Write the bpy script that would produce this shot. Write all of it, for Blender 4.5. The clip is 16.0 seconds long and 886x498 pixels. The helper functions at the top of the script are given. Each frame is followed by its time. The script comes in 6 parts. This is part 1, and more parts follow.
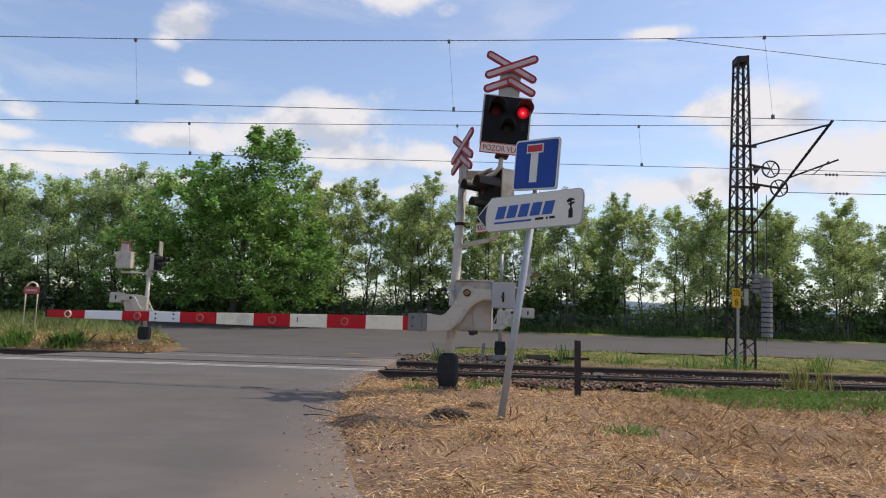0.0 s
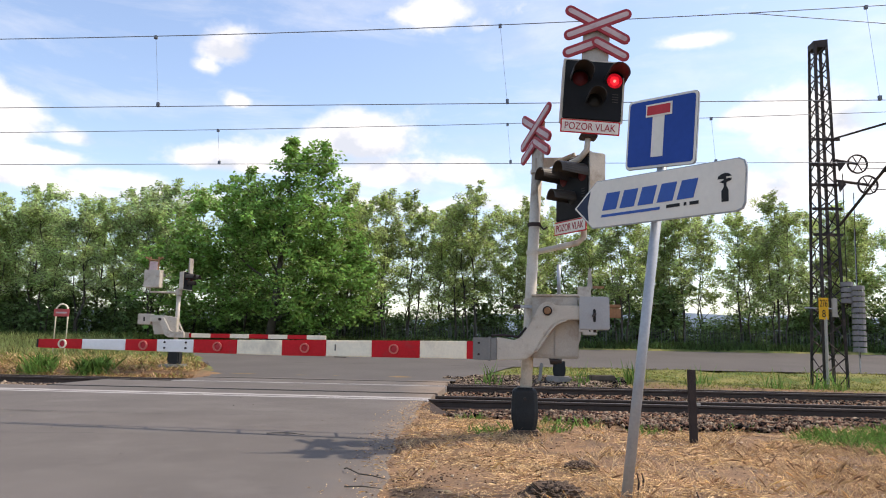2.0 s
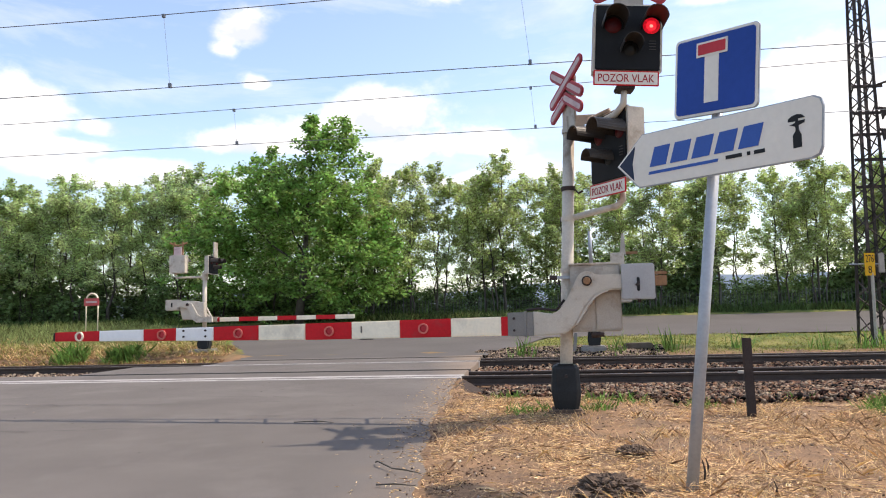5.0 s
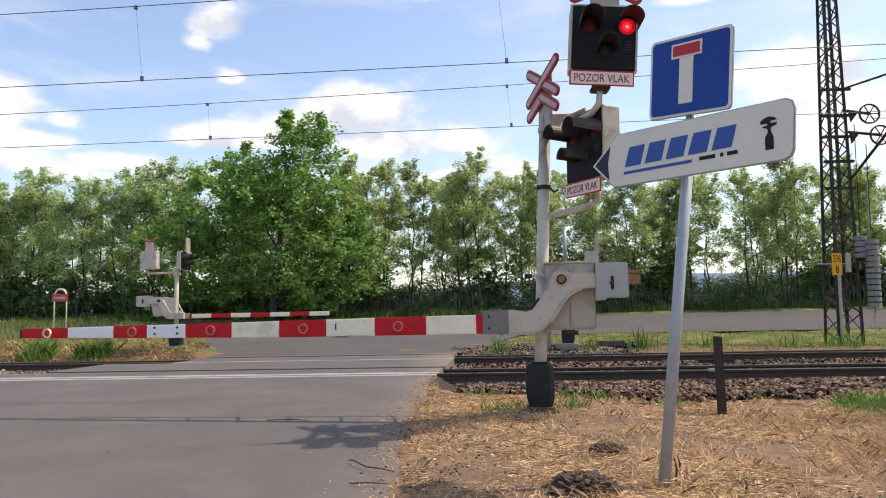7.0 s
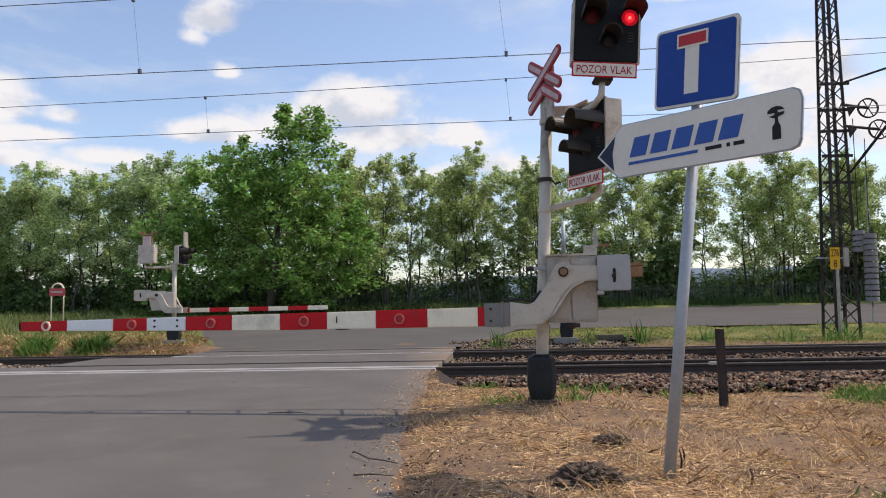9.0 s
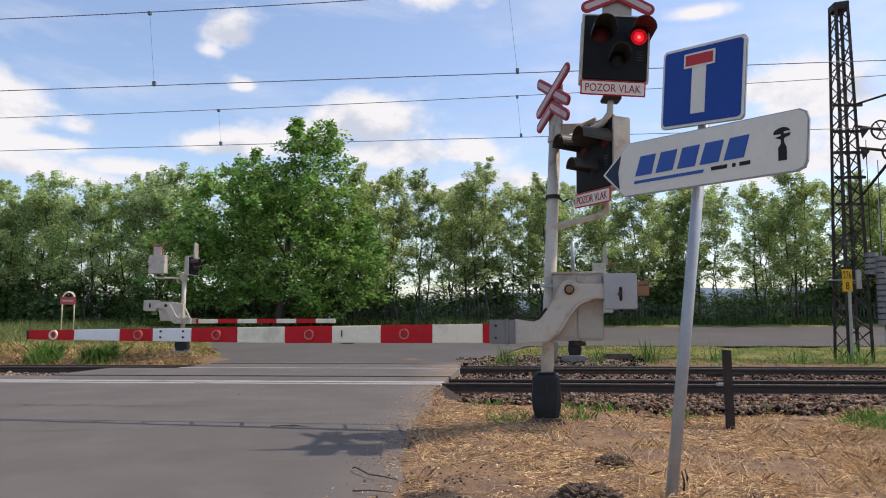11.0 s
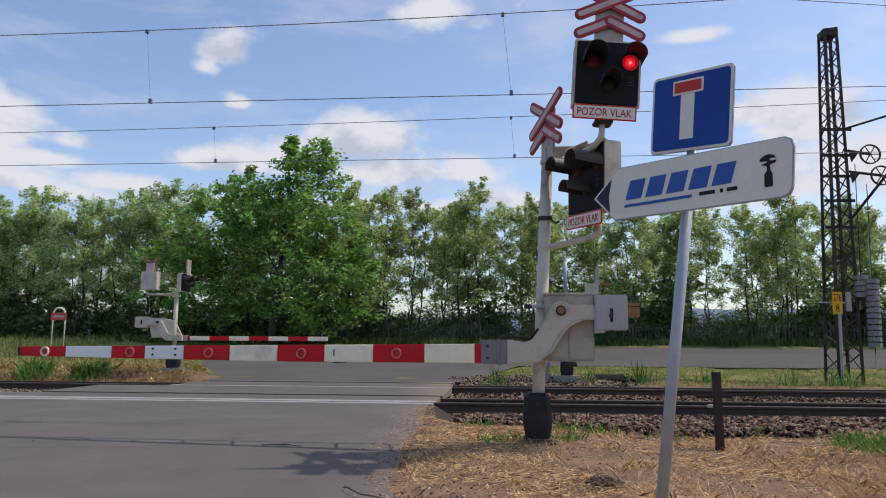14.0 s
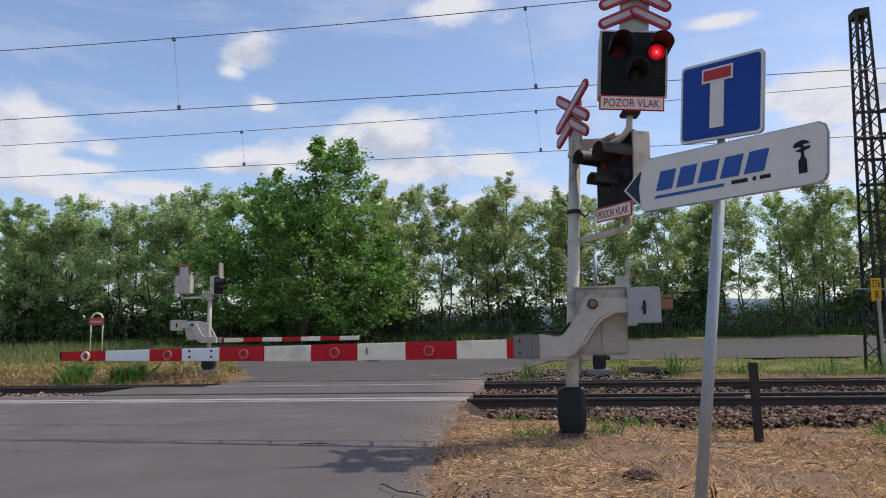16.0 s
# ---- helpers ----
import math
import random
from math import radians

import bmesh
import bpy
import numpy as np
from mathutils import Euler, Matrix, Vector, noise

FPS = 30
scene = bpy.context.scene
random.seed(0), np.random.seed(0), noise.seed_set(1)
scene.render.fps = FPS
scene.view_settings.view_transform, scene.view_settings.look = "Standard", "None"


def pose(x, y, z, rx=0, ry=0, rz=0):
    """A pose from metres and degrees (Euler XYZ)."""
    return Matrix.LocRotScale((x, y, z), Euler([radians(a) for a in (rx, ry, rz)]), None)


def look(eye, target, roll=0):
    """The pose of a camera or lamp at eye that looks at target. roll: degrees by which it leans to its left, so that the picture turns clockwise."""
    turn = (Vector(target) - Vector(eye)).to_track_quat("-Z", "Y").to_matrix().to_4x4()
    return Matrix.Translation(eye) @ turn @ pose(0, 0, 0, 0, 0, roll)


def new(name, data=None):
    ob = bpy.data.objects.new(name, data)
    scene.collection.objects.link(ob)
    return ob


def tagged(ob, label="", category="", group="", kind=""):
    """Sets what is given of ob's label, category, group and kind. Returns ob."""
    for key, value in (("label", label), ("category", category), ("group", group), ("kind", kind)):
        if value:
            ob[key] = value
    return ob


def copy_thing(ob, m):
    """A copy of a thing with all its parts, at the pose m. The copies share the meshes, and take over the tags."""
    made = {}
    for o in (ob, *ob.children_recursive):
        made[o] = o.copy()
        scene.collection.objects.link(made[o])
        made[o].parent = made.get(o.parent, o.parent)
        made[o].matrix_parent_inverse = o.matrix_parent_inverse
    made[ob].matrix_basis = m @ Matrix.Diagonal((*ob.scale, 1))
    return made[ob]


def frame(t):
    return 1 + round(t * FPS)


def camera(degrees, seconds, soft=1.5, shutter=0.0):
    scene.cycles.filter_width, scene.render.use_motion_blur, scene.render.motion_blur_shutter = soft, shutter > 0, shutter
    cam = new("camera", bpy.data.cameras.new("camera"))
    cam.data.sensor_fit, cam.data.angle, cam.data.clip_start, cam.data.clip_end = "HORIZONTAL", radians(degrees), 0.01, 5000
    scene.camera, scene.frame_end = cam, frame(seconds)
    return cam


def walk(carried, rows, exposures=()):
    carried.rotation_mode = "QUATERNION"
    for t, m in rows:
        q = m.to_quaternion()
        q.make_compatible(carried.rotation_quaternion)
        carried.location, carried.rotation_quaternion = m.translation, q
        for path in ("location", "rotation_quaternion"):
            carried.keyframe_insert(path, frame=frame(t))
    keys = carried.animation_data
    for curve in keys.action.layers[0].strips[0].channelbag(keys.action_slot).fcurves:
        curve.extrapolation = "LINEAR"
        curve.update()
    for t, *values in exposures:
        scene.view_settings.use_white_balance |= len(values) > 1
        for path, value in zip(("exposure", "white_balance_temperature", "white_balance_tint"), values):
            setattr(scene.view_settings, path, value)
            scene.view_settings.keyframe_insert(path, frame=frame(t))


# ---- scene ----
cam = camera(63.7, 16.0, soft=1.05)
PATH = [
    (0, (0.153, -9.009, 0.772), (0.102, -7.022, 0.994), 1.8),
    (0.5, (0.044, -8.52, 0.785), (-0.115, -6.539, 1.012), 2.4),
    (1, (-0.035, -8.069, 0.837), (-0.225, -6.092, 1.074), 2.0),
    (1.5, (-0.154, -7.633, 0.876), (-0.334, -5.657, 1.125), 1.6),
    (2, (-0.231, -7.213, 0.902), (-0.389, -5.236, 1.161), 1.0),
    (2.5, (-0.29, -6.89, 0.908), (-0.454, -4.911, 1.148), -0.0),
    (3, (-0.263, -6.808, 0.93), (-0.448, -4.828, 1.142), -0.4),
    (3.5, (-0.259, -6.76, 0.949), (-0.457, -4.779, 1.136), -1.2),
    (4, (-0.277, -6.725, 0.941), (-0.519, -4.748, 1.122), -1.2),
    (6.5, (-0.297, -6.734, 0.969), (-0.487, -4.751, 1.156), -1.6),
    (7, (-0.297, -6.721, 0.957), (-0.46, -4.735, 1.131), -1.2),
    (7.5, (-0.31, -6.708, 0.946), (-0.437, -4.72, 1.113), -0.6),
    (8, (-0.321, -6.708, 0.944), (-0.438, -4.719, 1.116), -0.1),
    (8.5, (-0.326, -6.7, 0.936), (-0.444, -4.711, 1.107), -0.6),
    (9, (-0.341, -6.699, 0.935), (-0.496, -4.711, 1.095), -1.2),
    (11.5, (-0.297, -6.691, 0.943), (-0.48, -4.713, 1.173), -0.0),
    (12, (-0.299, -6.721, 0.952), (-0.479, -4.746, 1.211), 0.2),
    (12.5, (-0.303, -6.739, 0.953), (-0.491, -4.766, 1.221), 0.2),
    (13, (-0.304, -6.74, 0.952), (-0.484, -4.765, 1.214), 0.1),
    (13.5, (-0.304, -6.743, 0.951), (-0.481, -4.768, 1.21), 0.1),
    (14, (-0.294, -6.746, 0.949), (-0.458, -4.769, 1.203), 0.3),
    (14.5, (-0.298, -6.752, 0.954), (-0.45, -4.773, 1.201), -0.0),
    (15, (-0.294, -6.754, 0.953), (-0.462, -4.777, 1.204), -0.1),
    (15.5, (-0.297, -6.747, 0.953), (-0.502, -4.773, 1.201), -0.5),
    (16, (-0.307, -6.757, 0.95), (-0.549, -4.787, 1.195), -1.0),
]
LIGHT = [(0, 0.44, 6650, 15), (0.5, 0.63, 6750, 15), (1.0, 0.78, 6850, 15), (3.5, 1.08, 6950, 15), (4.2, 1.14, 6950, 15), (7, 0.84, 6900, 15), (9, 0.56, 6750, 15), (11.5, 0.58, 6600, 15), (12.5, 0.3, 6350, 15), (16, 0.34, 6350, 15)]
walk(cam, [(t, look(eye, target, roll)) for t, eye, target, roll in PATH], LIGHT)

# ---- world, sun ----
SUN_EL, SUN_AZ = radians(56.1), radians(75.3)
world = bpy.data.worlds.new("sky")
scene.world = world
world.use_nodes = True
wt = world.node_tree
wt.nodes.clear()


def wnode(kind, **values):
    n = wt.nodes.new(kind)
    for k, v in values.items():
        n.inputs[k].default_value = v
    return n


def wmath(op, a, b=None):
    n = wt.nodes.new("ShaderNodeMath")
    n.operation = op
    for i, v in enumerate((a, b)):
        if v is None:
            continue
        if isinstance(v, (int, float)):
            n.inputs[i].default_value = v
        else:
            wt.links.new(v, n.inputs[i])
    return n.outputs[0]


sky = wt.nodes.new("ShaderNodeTexSky")
sky.sky_type, sky.sun_disc, sky.sun_elevation, sky.sun_rotation = "NISHITA", False, SUN_EL, SUN_AZ
sky.air_density, sky.dust_density, sky.ozone_density = 1.0, 1.2, 1.2
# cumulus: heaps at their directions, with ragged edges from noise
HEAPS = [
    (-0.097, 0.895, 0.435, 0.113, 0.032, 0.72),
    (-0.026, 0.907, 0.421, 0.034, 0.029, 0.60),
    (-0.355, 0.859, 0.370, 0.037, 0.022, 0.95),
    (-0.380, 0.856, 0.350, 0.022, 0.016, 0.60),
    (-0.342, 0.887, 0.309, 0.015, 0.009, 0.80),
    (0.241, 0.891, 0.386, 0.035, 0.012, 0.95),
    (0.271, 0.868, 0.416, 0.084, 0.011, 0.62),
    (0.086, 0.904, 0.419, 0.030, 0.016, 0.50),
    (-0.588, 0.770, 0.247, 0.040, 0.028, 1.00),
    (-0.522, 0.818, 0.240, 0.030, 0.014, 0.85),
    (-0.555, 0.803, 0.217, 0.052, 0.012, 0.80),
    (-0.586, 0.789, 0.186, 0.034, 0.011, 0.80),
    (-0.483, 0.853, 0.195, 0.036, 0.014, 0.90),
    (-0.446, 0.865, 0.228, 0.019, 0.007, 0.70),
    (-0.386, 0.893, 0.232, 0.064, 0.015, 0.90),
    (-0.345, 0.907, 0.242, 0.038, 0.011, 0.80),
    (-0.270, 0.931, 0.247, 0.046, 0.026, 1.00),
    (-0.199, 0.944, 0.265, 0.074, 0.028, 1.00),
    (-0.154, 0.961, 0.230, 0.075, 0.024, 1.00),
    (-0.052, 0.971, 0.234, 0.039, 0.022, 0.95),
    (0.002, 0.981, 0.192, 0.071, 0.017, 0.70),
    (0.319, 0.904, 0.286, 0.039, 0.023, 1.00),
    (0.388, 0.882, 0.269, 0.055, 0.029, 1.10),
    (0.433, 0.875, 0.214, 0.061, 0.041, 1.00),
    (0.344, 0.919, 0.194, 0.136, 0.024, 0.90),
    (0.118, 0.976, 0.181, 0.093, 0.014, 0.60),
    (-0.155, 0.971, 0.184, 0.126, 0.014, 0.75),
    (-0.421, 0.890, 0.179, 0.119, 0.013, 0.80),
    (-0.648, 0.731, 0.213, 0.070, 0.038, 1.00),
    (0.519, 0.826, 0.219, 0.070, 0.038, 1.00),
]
coord = wt.nodes.new("ShaderNodeTexCoord")
split = wt.nodes.new("ShaderNodeSeparateXYZ")
wt.links.new(coord.outputs["Generated"], split.inputs[0])
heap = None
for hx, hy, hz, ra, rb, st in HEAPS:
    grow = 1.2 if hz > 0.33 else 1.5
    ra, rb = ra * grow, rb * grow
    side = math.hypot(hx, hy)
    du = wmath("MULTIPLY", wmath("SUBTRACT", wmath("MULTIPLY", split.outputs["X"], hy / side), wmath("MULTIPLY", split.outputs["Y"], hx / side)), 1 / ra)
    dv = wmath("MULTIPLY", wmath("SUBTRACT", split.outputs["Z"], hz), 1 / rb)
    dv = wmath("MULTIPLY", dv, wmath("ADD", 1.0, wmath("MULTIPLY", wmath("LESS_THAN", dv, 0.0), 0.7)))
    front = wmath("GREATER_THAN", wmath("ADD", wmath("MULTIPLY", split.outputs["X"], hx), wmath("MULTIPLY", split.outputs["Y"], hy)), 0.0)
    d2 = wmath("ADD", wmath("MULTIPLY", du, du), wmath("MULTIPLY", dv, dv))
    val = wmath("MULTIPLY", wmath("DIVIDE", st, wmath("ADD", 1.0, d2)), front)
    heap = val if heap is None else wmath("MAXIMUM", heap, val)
squash = wt.nodes.new("ShaderNodeMapping")
squash.inputs["Scale"].default_value = (1.0, 1.0, 1.5)
wt.links.new(coord.outputs["Generated"], squash.inputs["Vector"])
puffs = wnode("ShaderNodeTexNoise", Scale=9.0, Detail=10.0, Roughness=0.58, Distortion=0.1)
wt.links.new(squash.outputs[0], puffs.inputs["Vector"])
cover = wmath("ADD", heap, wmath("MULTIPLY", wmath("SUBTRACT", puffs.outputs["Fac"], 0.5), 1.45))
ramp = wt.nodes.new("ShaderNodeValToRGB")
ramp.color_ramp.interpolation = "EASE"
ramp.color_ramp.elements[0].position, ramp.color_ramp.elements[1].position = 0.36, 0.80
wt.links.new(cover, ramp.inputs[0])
# thin high veil over the blue
veil_map = wt.nodes.new("ShaderNodeMapping")
veil_map.inputs["Scale"].default_value = (1.0, 1.0, 4.0)
wt.links.new(coord.outputs["Generated"], veil_map.inputs["Vector"])
veil = wnode("ShaderNodeTexNoise", Scale=3.2, Detail=8.0, Roughness=0.62, Distortion=0.4)
wt.links.new(veil_map.outputs[0], veil.inputs["Vector"])
veil_ramp = wt.nodes.new("ShaderNodeValToRGB")
veil_ramp.color_ramp.elements[0].position, veil_ramp.color_ramp.elements[1].position = 0.46, 0.72
veil_ramp.color_ramp.elements[1].color = (0.42, 0.42, 0.42, 1)
wt.links.new(veil.outputs["Fac"], veil_ramp.inputs[0])
covered = wmath("MAXIMUM", ramp.outputs[0], veil_ramp.outputs[0])
# sunlit tops and greyer bases: the puffs against themselves, shifted towards the sun
lift = wt.nodes.new("ShaderNodeMapping")
lift.inputs["Scale"].default_value, lift.inputs["Location"].default_value = (1.0, 1.0, 1.5), (0.012, 0.0, 0.042)
wt.links.new(coord.outputs["Generated"], lift.inputs["Vector"])
above = wnode("ShaderNodeTexNoise", Scale=9.0, Detail=5.0, Roughness=0.5, Distortion=0.1)
wt.links.new(lift.outputs[0], above.inputs["Vector"])
lit = wmath("ADD", 0.56, wmath("MULTIPLY", wmath("SUBTRACT", puffs.outputs["Fac"], above.outputs["Fac"]), 2.2))
tone = wt.nodes.new("ShaderNodeValToRGB")
tone.color_ramp.elements[0].position, tone.color_ramp.elements[1].position = 0.25, 0.62
tone.color_ramp.elements[0].color, tone.color_ramp.elements[1].color = (0.64, 0.71, 0.82, 1), (0.96, 0.98, 1, 1)
wt.links.new(lit, tone.inputs[0])
bg_sky, bg_cloud = wnode("ShaderNodeBackground", Strength=0.136), wnode("ShaderNodeBackground", Strength=0.63)
wt.links.new(sky.outputs[0], bg_sky.inputs["Color"])
wt.links.new(tone.outputs[0], bg_cloud.inputs["Color"])
mix = wt.nodes.new("ShaderNodeMixShader")
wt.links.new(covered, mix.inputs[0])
wt.links.new(bg_sky.outputs[0], mix.inputs[1])
wt.links.new(bg_cloud.outputs[0], mix.inputs[2])
wout = wt.nodes.new("ShaderNodeOutputWorld")
wt.links.new(mix.outputs[0], wout.inputs[0])

sun = new("sun", bpy.data.lights.new("sun", "SUN"))
sun.data.energy, sun.data.angle, sun.data.color = 2.15, radians(0.8), (1.0, 0.91, 0.77)
sun.matrix_world = look((40 * 0.65, 40 * 0.17, 40), (0, 0, 0))


# ---- materials ----
def material(name, color, rough=0.7, metal=0.0, var=0.25, scale=8.0, fine=90.0, bump=0.15, dirt=None, dirt_at=0.62, per="", leaf=0.0, emit=0.0, detail=6.0):
    """One surface: two scales of colour variation, stains of their own shape, fine relief."""
    m = bpy.data.materials.new(name)
    m.use_nodes = True
    t = m.node_tree
    b = t.nodes["Principled BSDF"]
    out = t.nodes["Material Output"]
    b.inputs["Roughness"].default_value, b.inputs["Metallic"].default_value = rough, metal
    b.inputs["Specular IOR Level"].default_value = 0.5 if metal or rough < 0.3 else 0.2
    co = t.nodes.new("ShaderNodeTexCoord")
    n1, n2 = t.nodes.new("ShaderNodeTexNoise"), t.nodes.new("ShaderNodeTexNoise")
    geo = t.nodes.new("ShaderNodeNewGeometry")
    for n, s in ((n1, scale), (n2, fine)):
        n.inputs["Scale"].default_value, n.inputs["Detail"].default_value = s, detail
        t.links.new(geo.outputs["Position"], n.inputs["Vector"])
    hsv = t.nodes.new("ShaderNodeHueSaturation")
    hsv.inputs["Color"].default_value = (*color, 1)
    add = t.nodes.new("ShaderNodeMath")
    add.operation = "ADD"
    t.links.new(n1.outputs["Fac"], add.inputs[0])
    t.links.new(n2.outputs["Fac"], add.inputs[1])
    last = add.outputs[0]
    if per:
        if per == "island":
            rnd = geo.outputs["Random Per Island"]
        else:
            rnd = t.nodes.new("ShaderNodeObjectInfo").outputs["Random"]
        more = t.nodes.new("ShaderNodeMath")
        more.operation = "MULTIPLY_ADD"
        more.inputs[1].default_value, more.inputs[2].default_value = 1.2, -0.6
        t.links.new(rnd, more.inputs[0])
        plus = t.nodes.new("ShaderNodeMath")
        plus.operation = "ADD"
        t.links.new(last, plus.inputs[0])
        t.links.new(more.outputs[0], plus.inputs[1])
        last = plus.outputs[0]
        hue = t.nodes.new("ShaderNodeMapRange")
        hue.inputs["To Min"].default_value, hue.inputs["To Max"].default_value = 0.48, 0.52
        t.links.new(rnd, hue.inputs[0])
        t.links.new(hue.outputs[0], hsv.inputs["Hue"])
    rng = t.nodes.new("ShaderNodeMapRange")
    rng.inputs["From Min"].default_value, rng.inputs["From Max"].default_value = 0.4, 1.6
    rng.inputs["To Min"].default_value, rng.inputs["To Max"].default_value = 1 - var * 1.6, 1 + var * 1.6
    t.links.new(last, rng.inputs[0])
    t.links.new(rng.outputs[0], hsv.inputs["Value"])
    col = hsv.outputs[0]
    if dirt:
        n3 = t.nodes.new("ShaderNodeTexNoise")
        n3.inputs["Scale"].default_value, n3.inputs["Detail"].default_value, n3.inputs["Roughness"].default_value = scale * 0.7, 8, 0.68
        t.links.new(co.outputs["Object"], n3.inputs["Vector"])
        r = t.nodes.new("ShaderNodeValToRGB")
        r.color_ramp.elements[0].position, r.color_ramp.elements[1].position = dirt_at - 0.1, dirt_at + 0.08
        t.links.new(n3.outputs["Fac"], r.inputs[0])
        mx = t.nodes.new("ShaderNodeMix")
        mx.data_type = "RGBA"
        t.links.new(r.outputs[0], mx.inputs[0])
        t.links.new(col, mx.inputs[6])
        mx.inputs[7].default_value = (*dirt, 1)
        col = mx.outputs[2]
    t.links.new(col, b.inputs["Base Color"])
    if bump:
        bp = t.nodes.new("ShaderNodeBump")
        bp.inputs["Strength"].default_value, bp.inputs["Distance"].default_value = bump, 0.01
        t.links.new(n2.outputs["Fac"], bp.inputs["Height"])
        t.links.new(bp.outputs[0], b.inputs["Normal"])
    if emit:
        t.links.new(col, b.inputs["Emission Color"])
        b.inputs["Emission Strength"].default_value = emit
    if leaf:
        tr = t.nodes.new("ShaderNodeBsdfTranslucent")
        t.links.new(col, tr.inputs["Color"])
        ms = t.nodes.new("ShaderNodeMixShader")
        ms.inputs[0].default_value = leaf
        t.links.new(b.outputs[0], ms.inputs[1])
        t.links.new(tr.outputs[0], ms.inputs[2])
        t.links.new(ms.outputs[0], out.inputs["Surface"])
    return m


M_ASPHALT = material("asphalt", (0.127, 0.114, 0.103), 0.9, var=0.22, scale=0.9, fine=160, bump=0.35, dirt=(0.156, 0.141, 0.128), dirt_at=0.6)


def dusty_edge(m):
    """Tan dust trodden from the verge onto the asphalt, in ragged patches."""
    t = m.node_tree
    b = t.nodes["Principled BSDF"]
    old = b.inputs["Base Color"].links[0].from_socket
    geo = t.nodes.new("ShaderNodeNewGeometry")
    sep = t.nodes.new("ShaderNodeSeparateXYZ")
    t.links.new(geo.outputs["Position"], sep.inputs[0])
    n = t.nodes.new("ShaderNodeTexNoise")
    n.inputs["Scale"].default_value, n.inputs["Detail"].default_value, n.inputs["Roughness"].default_value = 1.6, 9, 0.65
    t.links.new(geo.outputs["Position"], n.inputs["Vector"])

    def calc(op, *args):
        k = t.nodes.new("ShaderNodeMath")
        k.operation = op
        for i, v in enumerate(args):
            if isinstance(v, (int, float)):
                k.inputs[i].default_value = v
            else:
                t.links.new(v, k.inputs[i])
        return k.outputs[0]

    across = calc("ADD", sep.outputs["X"], calc("MULTIPLY_ADD", sep.outputs["Y"], 0.09, 1.2))
    r = t.nodes.new("ShaderNodeMapRange")
    r.inputs["From Min"].default_value, r.inputs["From Max"].default_value, r.inputs["To Max"].default_value = -0.42, 0.45, 0.7
    t.links.new(calc("MULTIPLY_ADD", n.outputs["Fac"], 0.9, calc("SUBTRACT", across, 0.45)), r.inputs[0])
    mx = t.nodes.new("ShaderNodeMix")
    mx.data_type = "RGBA"
    mx.inputs[7].default_value = (0.27, 0.205, 0.15, 1)
    t.links.new(r.outputs[0], mx.inputs[0])
    t.links.new(old, mx.inputs[6])
    t.links.new(mx.outputs[2], b.inputs["Base Color"])


dusty_edge(M_ASPHALT)
M_ASPHALT2 = material("old_asphalt", (0.106, 0.097, 0.09), 0.92, var=0.2, scale=0.5, fine=60, bump=0.2)
M_PANEL = material("crossing_concrete", (0.36, 0.34, 0.32), 0.9, var=0.2, scale=2.5, fine=90, bump=0.3, dirt=(0.17, 0.16, 0.15))
M_CRACK = material("tar_crack", (0.03, 0.03, 0.03), 0.8, var=0.2)
M_RAIL = material("rusty_rail", (0.06, 0.043, 0.034), 0.75, 0.2, var=0.35, scale=6, fine=120, bump=0.4)
M_RAILTOP = material("worn_rail_head", (0.20, 0.175, 0.16), 0.45, 0.8, var=0.15)
M_STONE = material("ballast_stone", (0.16, 0.117, 0.088), 0.95, var=0.85, scale=1.2, fine=60, bump=0.3, per="island")
M_RUSTSTONE = material("rust_stained_stone", (0.13, 0.068, 0.045), 0.95, var=0.8, scale=1.2, fine=60, bump=0.3, per="island")
# grit coloured darker to give the shade in the gaps between stones
M_BED = material("shaded_ballast_grit", (0.055, 0.04, 0.032), 0.95, var=0.4, scale=8, fine=60, bump=0.8)
M_POLE = material("cream_paint", (0.54, 0.49, 0.41), 0.55, var=0.16, scale=5, fine=70, bump=0.08, dirt=(0.30, 0.24, 0.18), dirt_at=0.61)
M_GREY = material("grey_painted_metal", (0.40, 0.36, 0.305), 0.55, 0.1, var=0.14, scale=6, fine=80, bump=0.06, dirt=(0.25, 0.20, 0.155), dirt_at=0.62)
M_GREYL = material("pale_grey_paint", (0.51, 0.455, 0.375), 0.5, 0.1, var=0.12, scale=6, fine=80, bump=0.06, dirt=(0.33, 0.25, 0.18), dirt_at=0.63)
M_GALV = material("galvanised_steel", (0.36, 0.38, 0.40), 0.5, 0.35, var=0.12, scale=9, fine=60, bump=0.05)
M_BLACKBASE = material("black_plastic_cover", (0.022, 0.024, 0.025), 0.6, var=0.3, scale=5, fine=60, bump=0.1, dirt=(0.1, 0.09, 0.08), dirt_at=0.7)
# faded black, lifted further to grey-brown for the sun grazing the hoods
M_VISOR = material("faded_sunlit_visor", (0.05, 0.044, 0.038), 0.45, var=0.3, bump=0.03)
M_STEELGREY = material("cool_grey_paint", (0.37, 0.37, 0.365), 0.5, 0.1, var=0.12, scale=6, fine=80, bump=0.06, dirt=(0.33, 0.29, 0.25), dirt_at=0.66)
M_SOCKET = material("dull_grey_metal", (0.21, 0.20, 0.185), 0.55, 0.2, var=0.16, scale=6, fine=80, bump=0.06)
M_BLACK = material("black_signal_face", (0.010, 0.011, 0.012), 0.7, var=0.3, bump=0.03)
M_RED = material("red_paint", (0.56, 0.014, 0.02), 0.55, var=0.14, scale=4, fine=40, bump=0.04, dirt=(0.30, 0.05, 0.05), dirt_at=0.7)
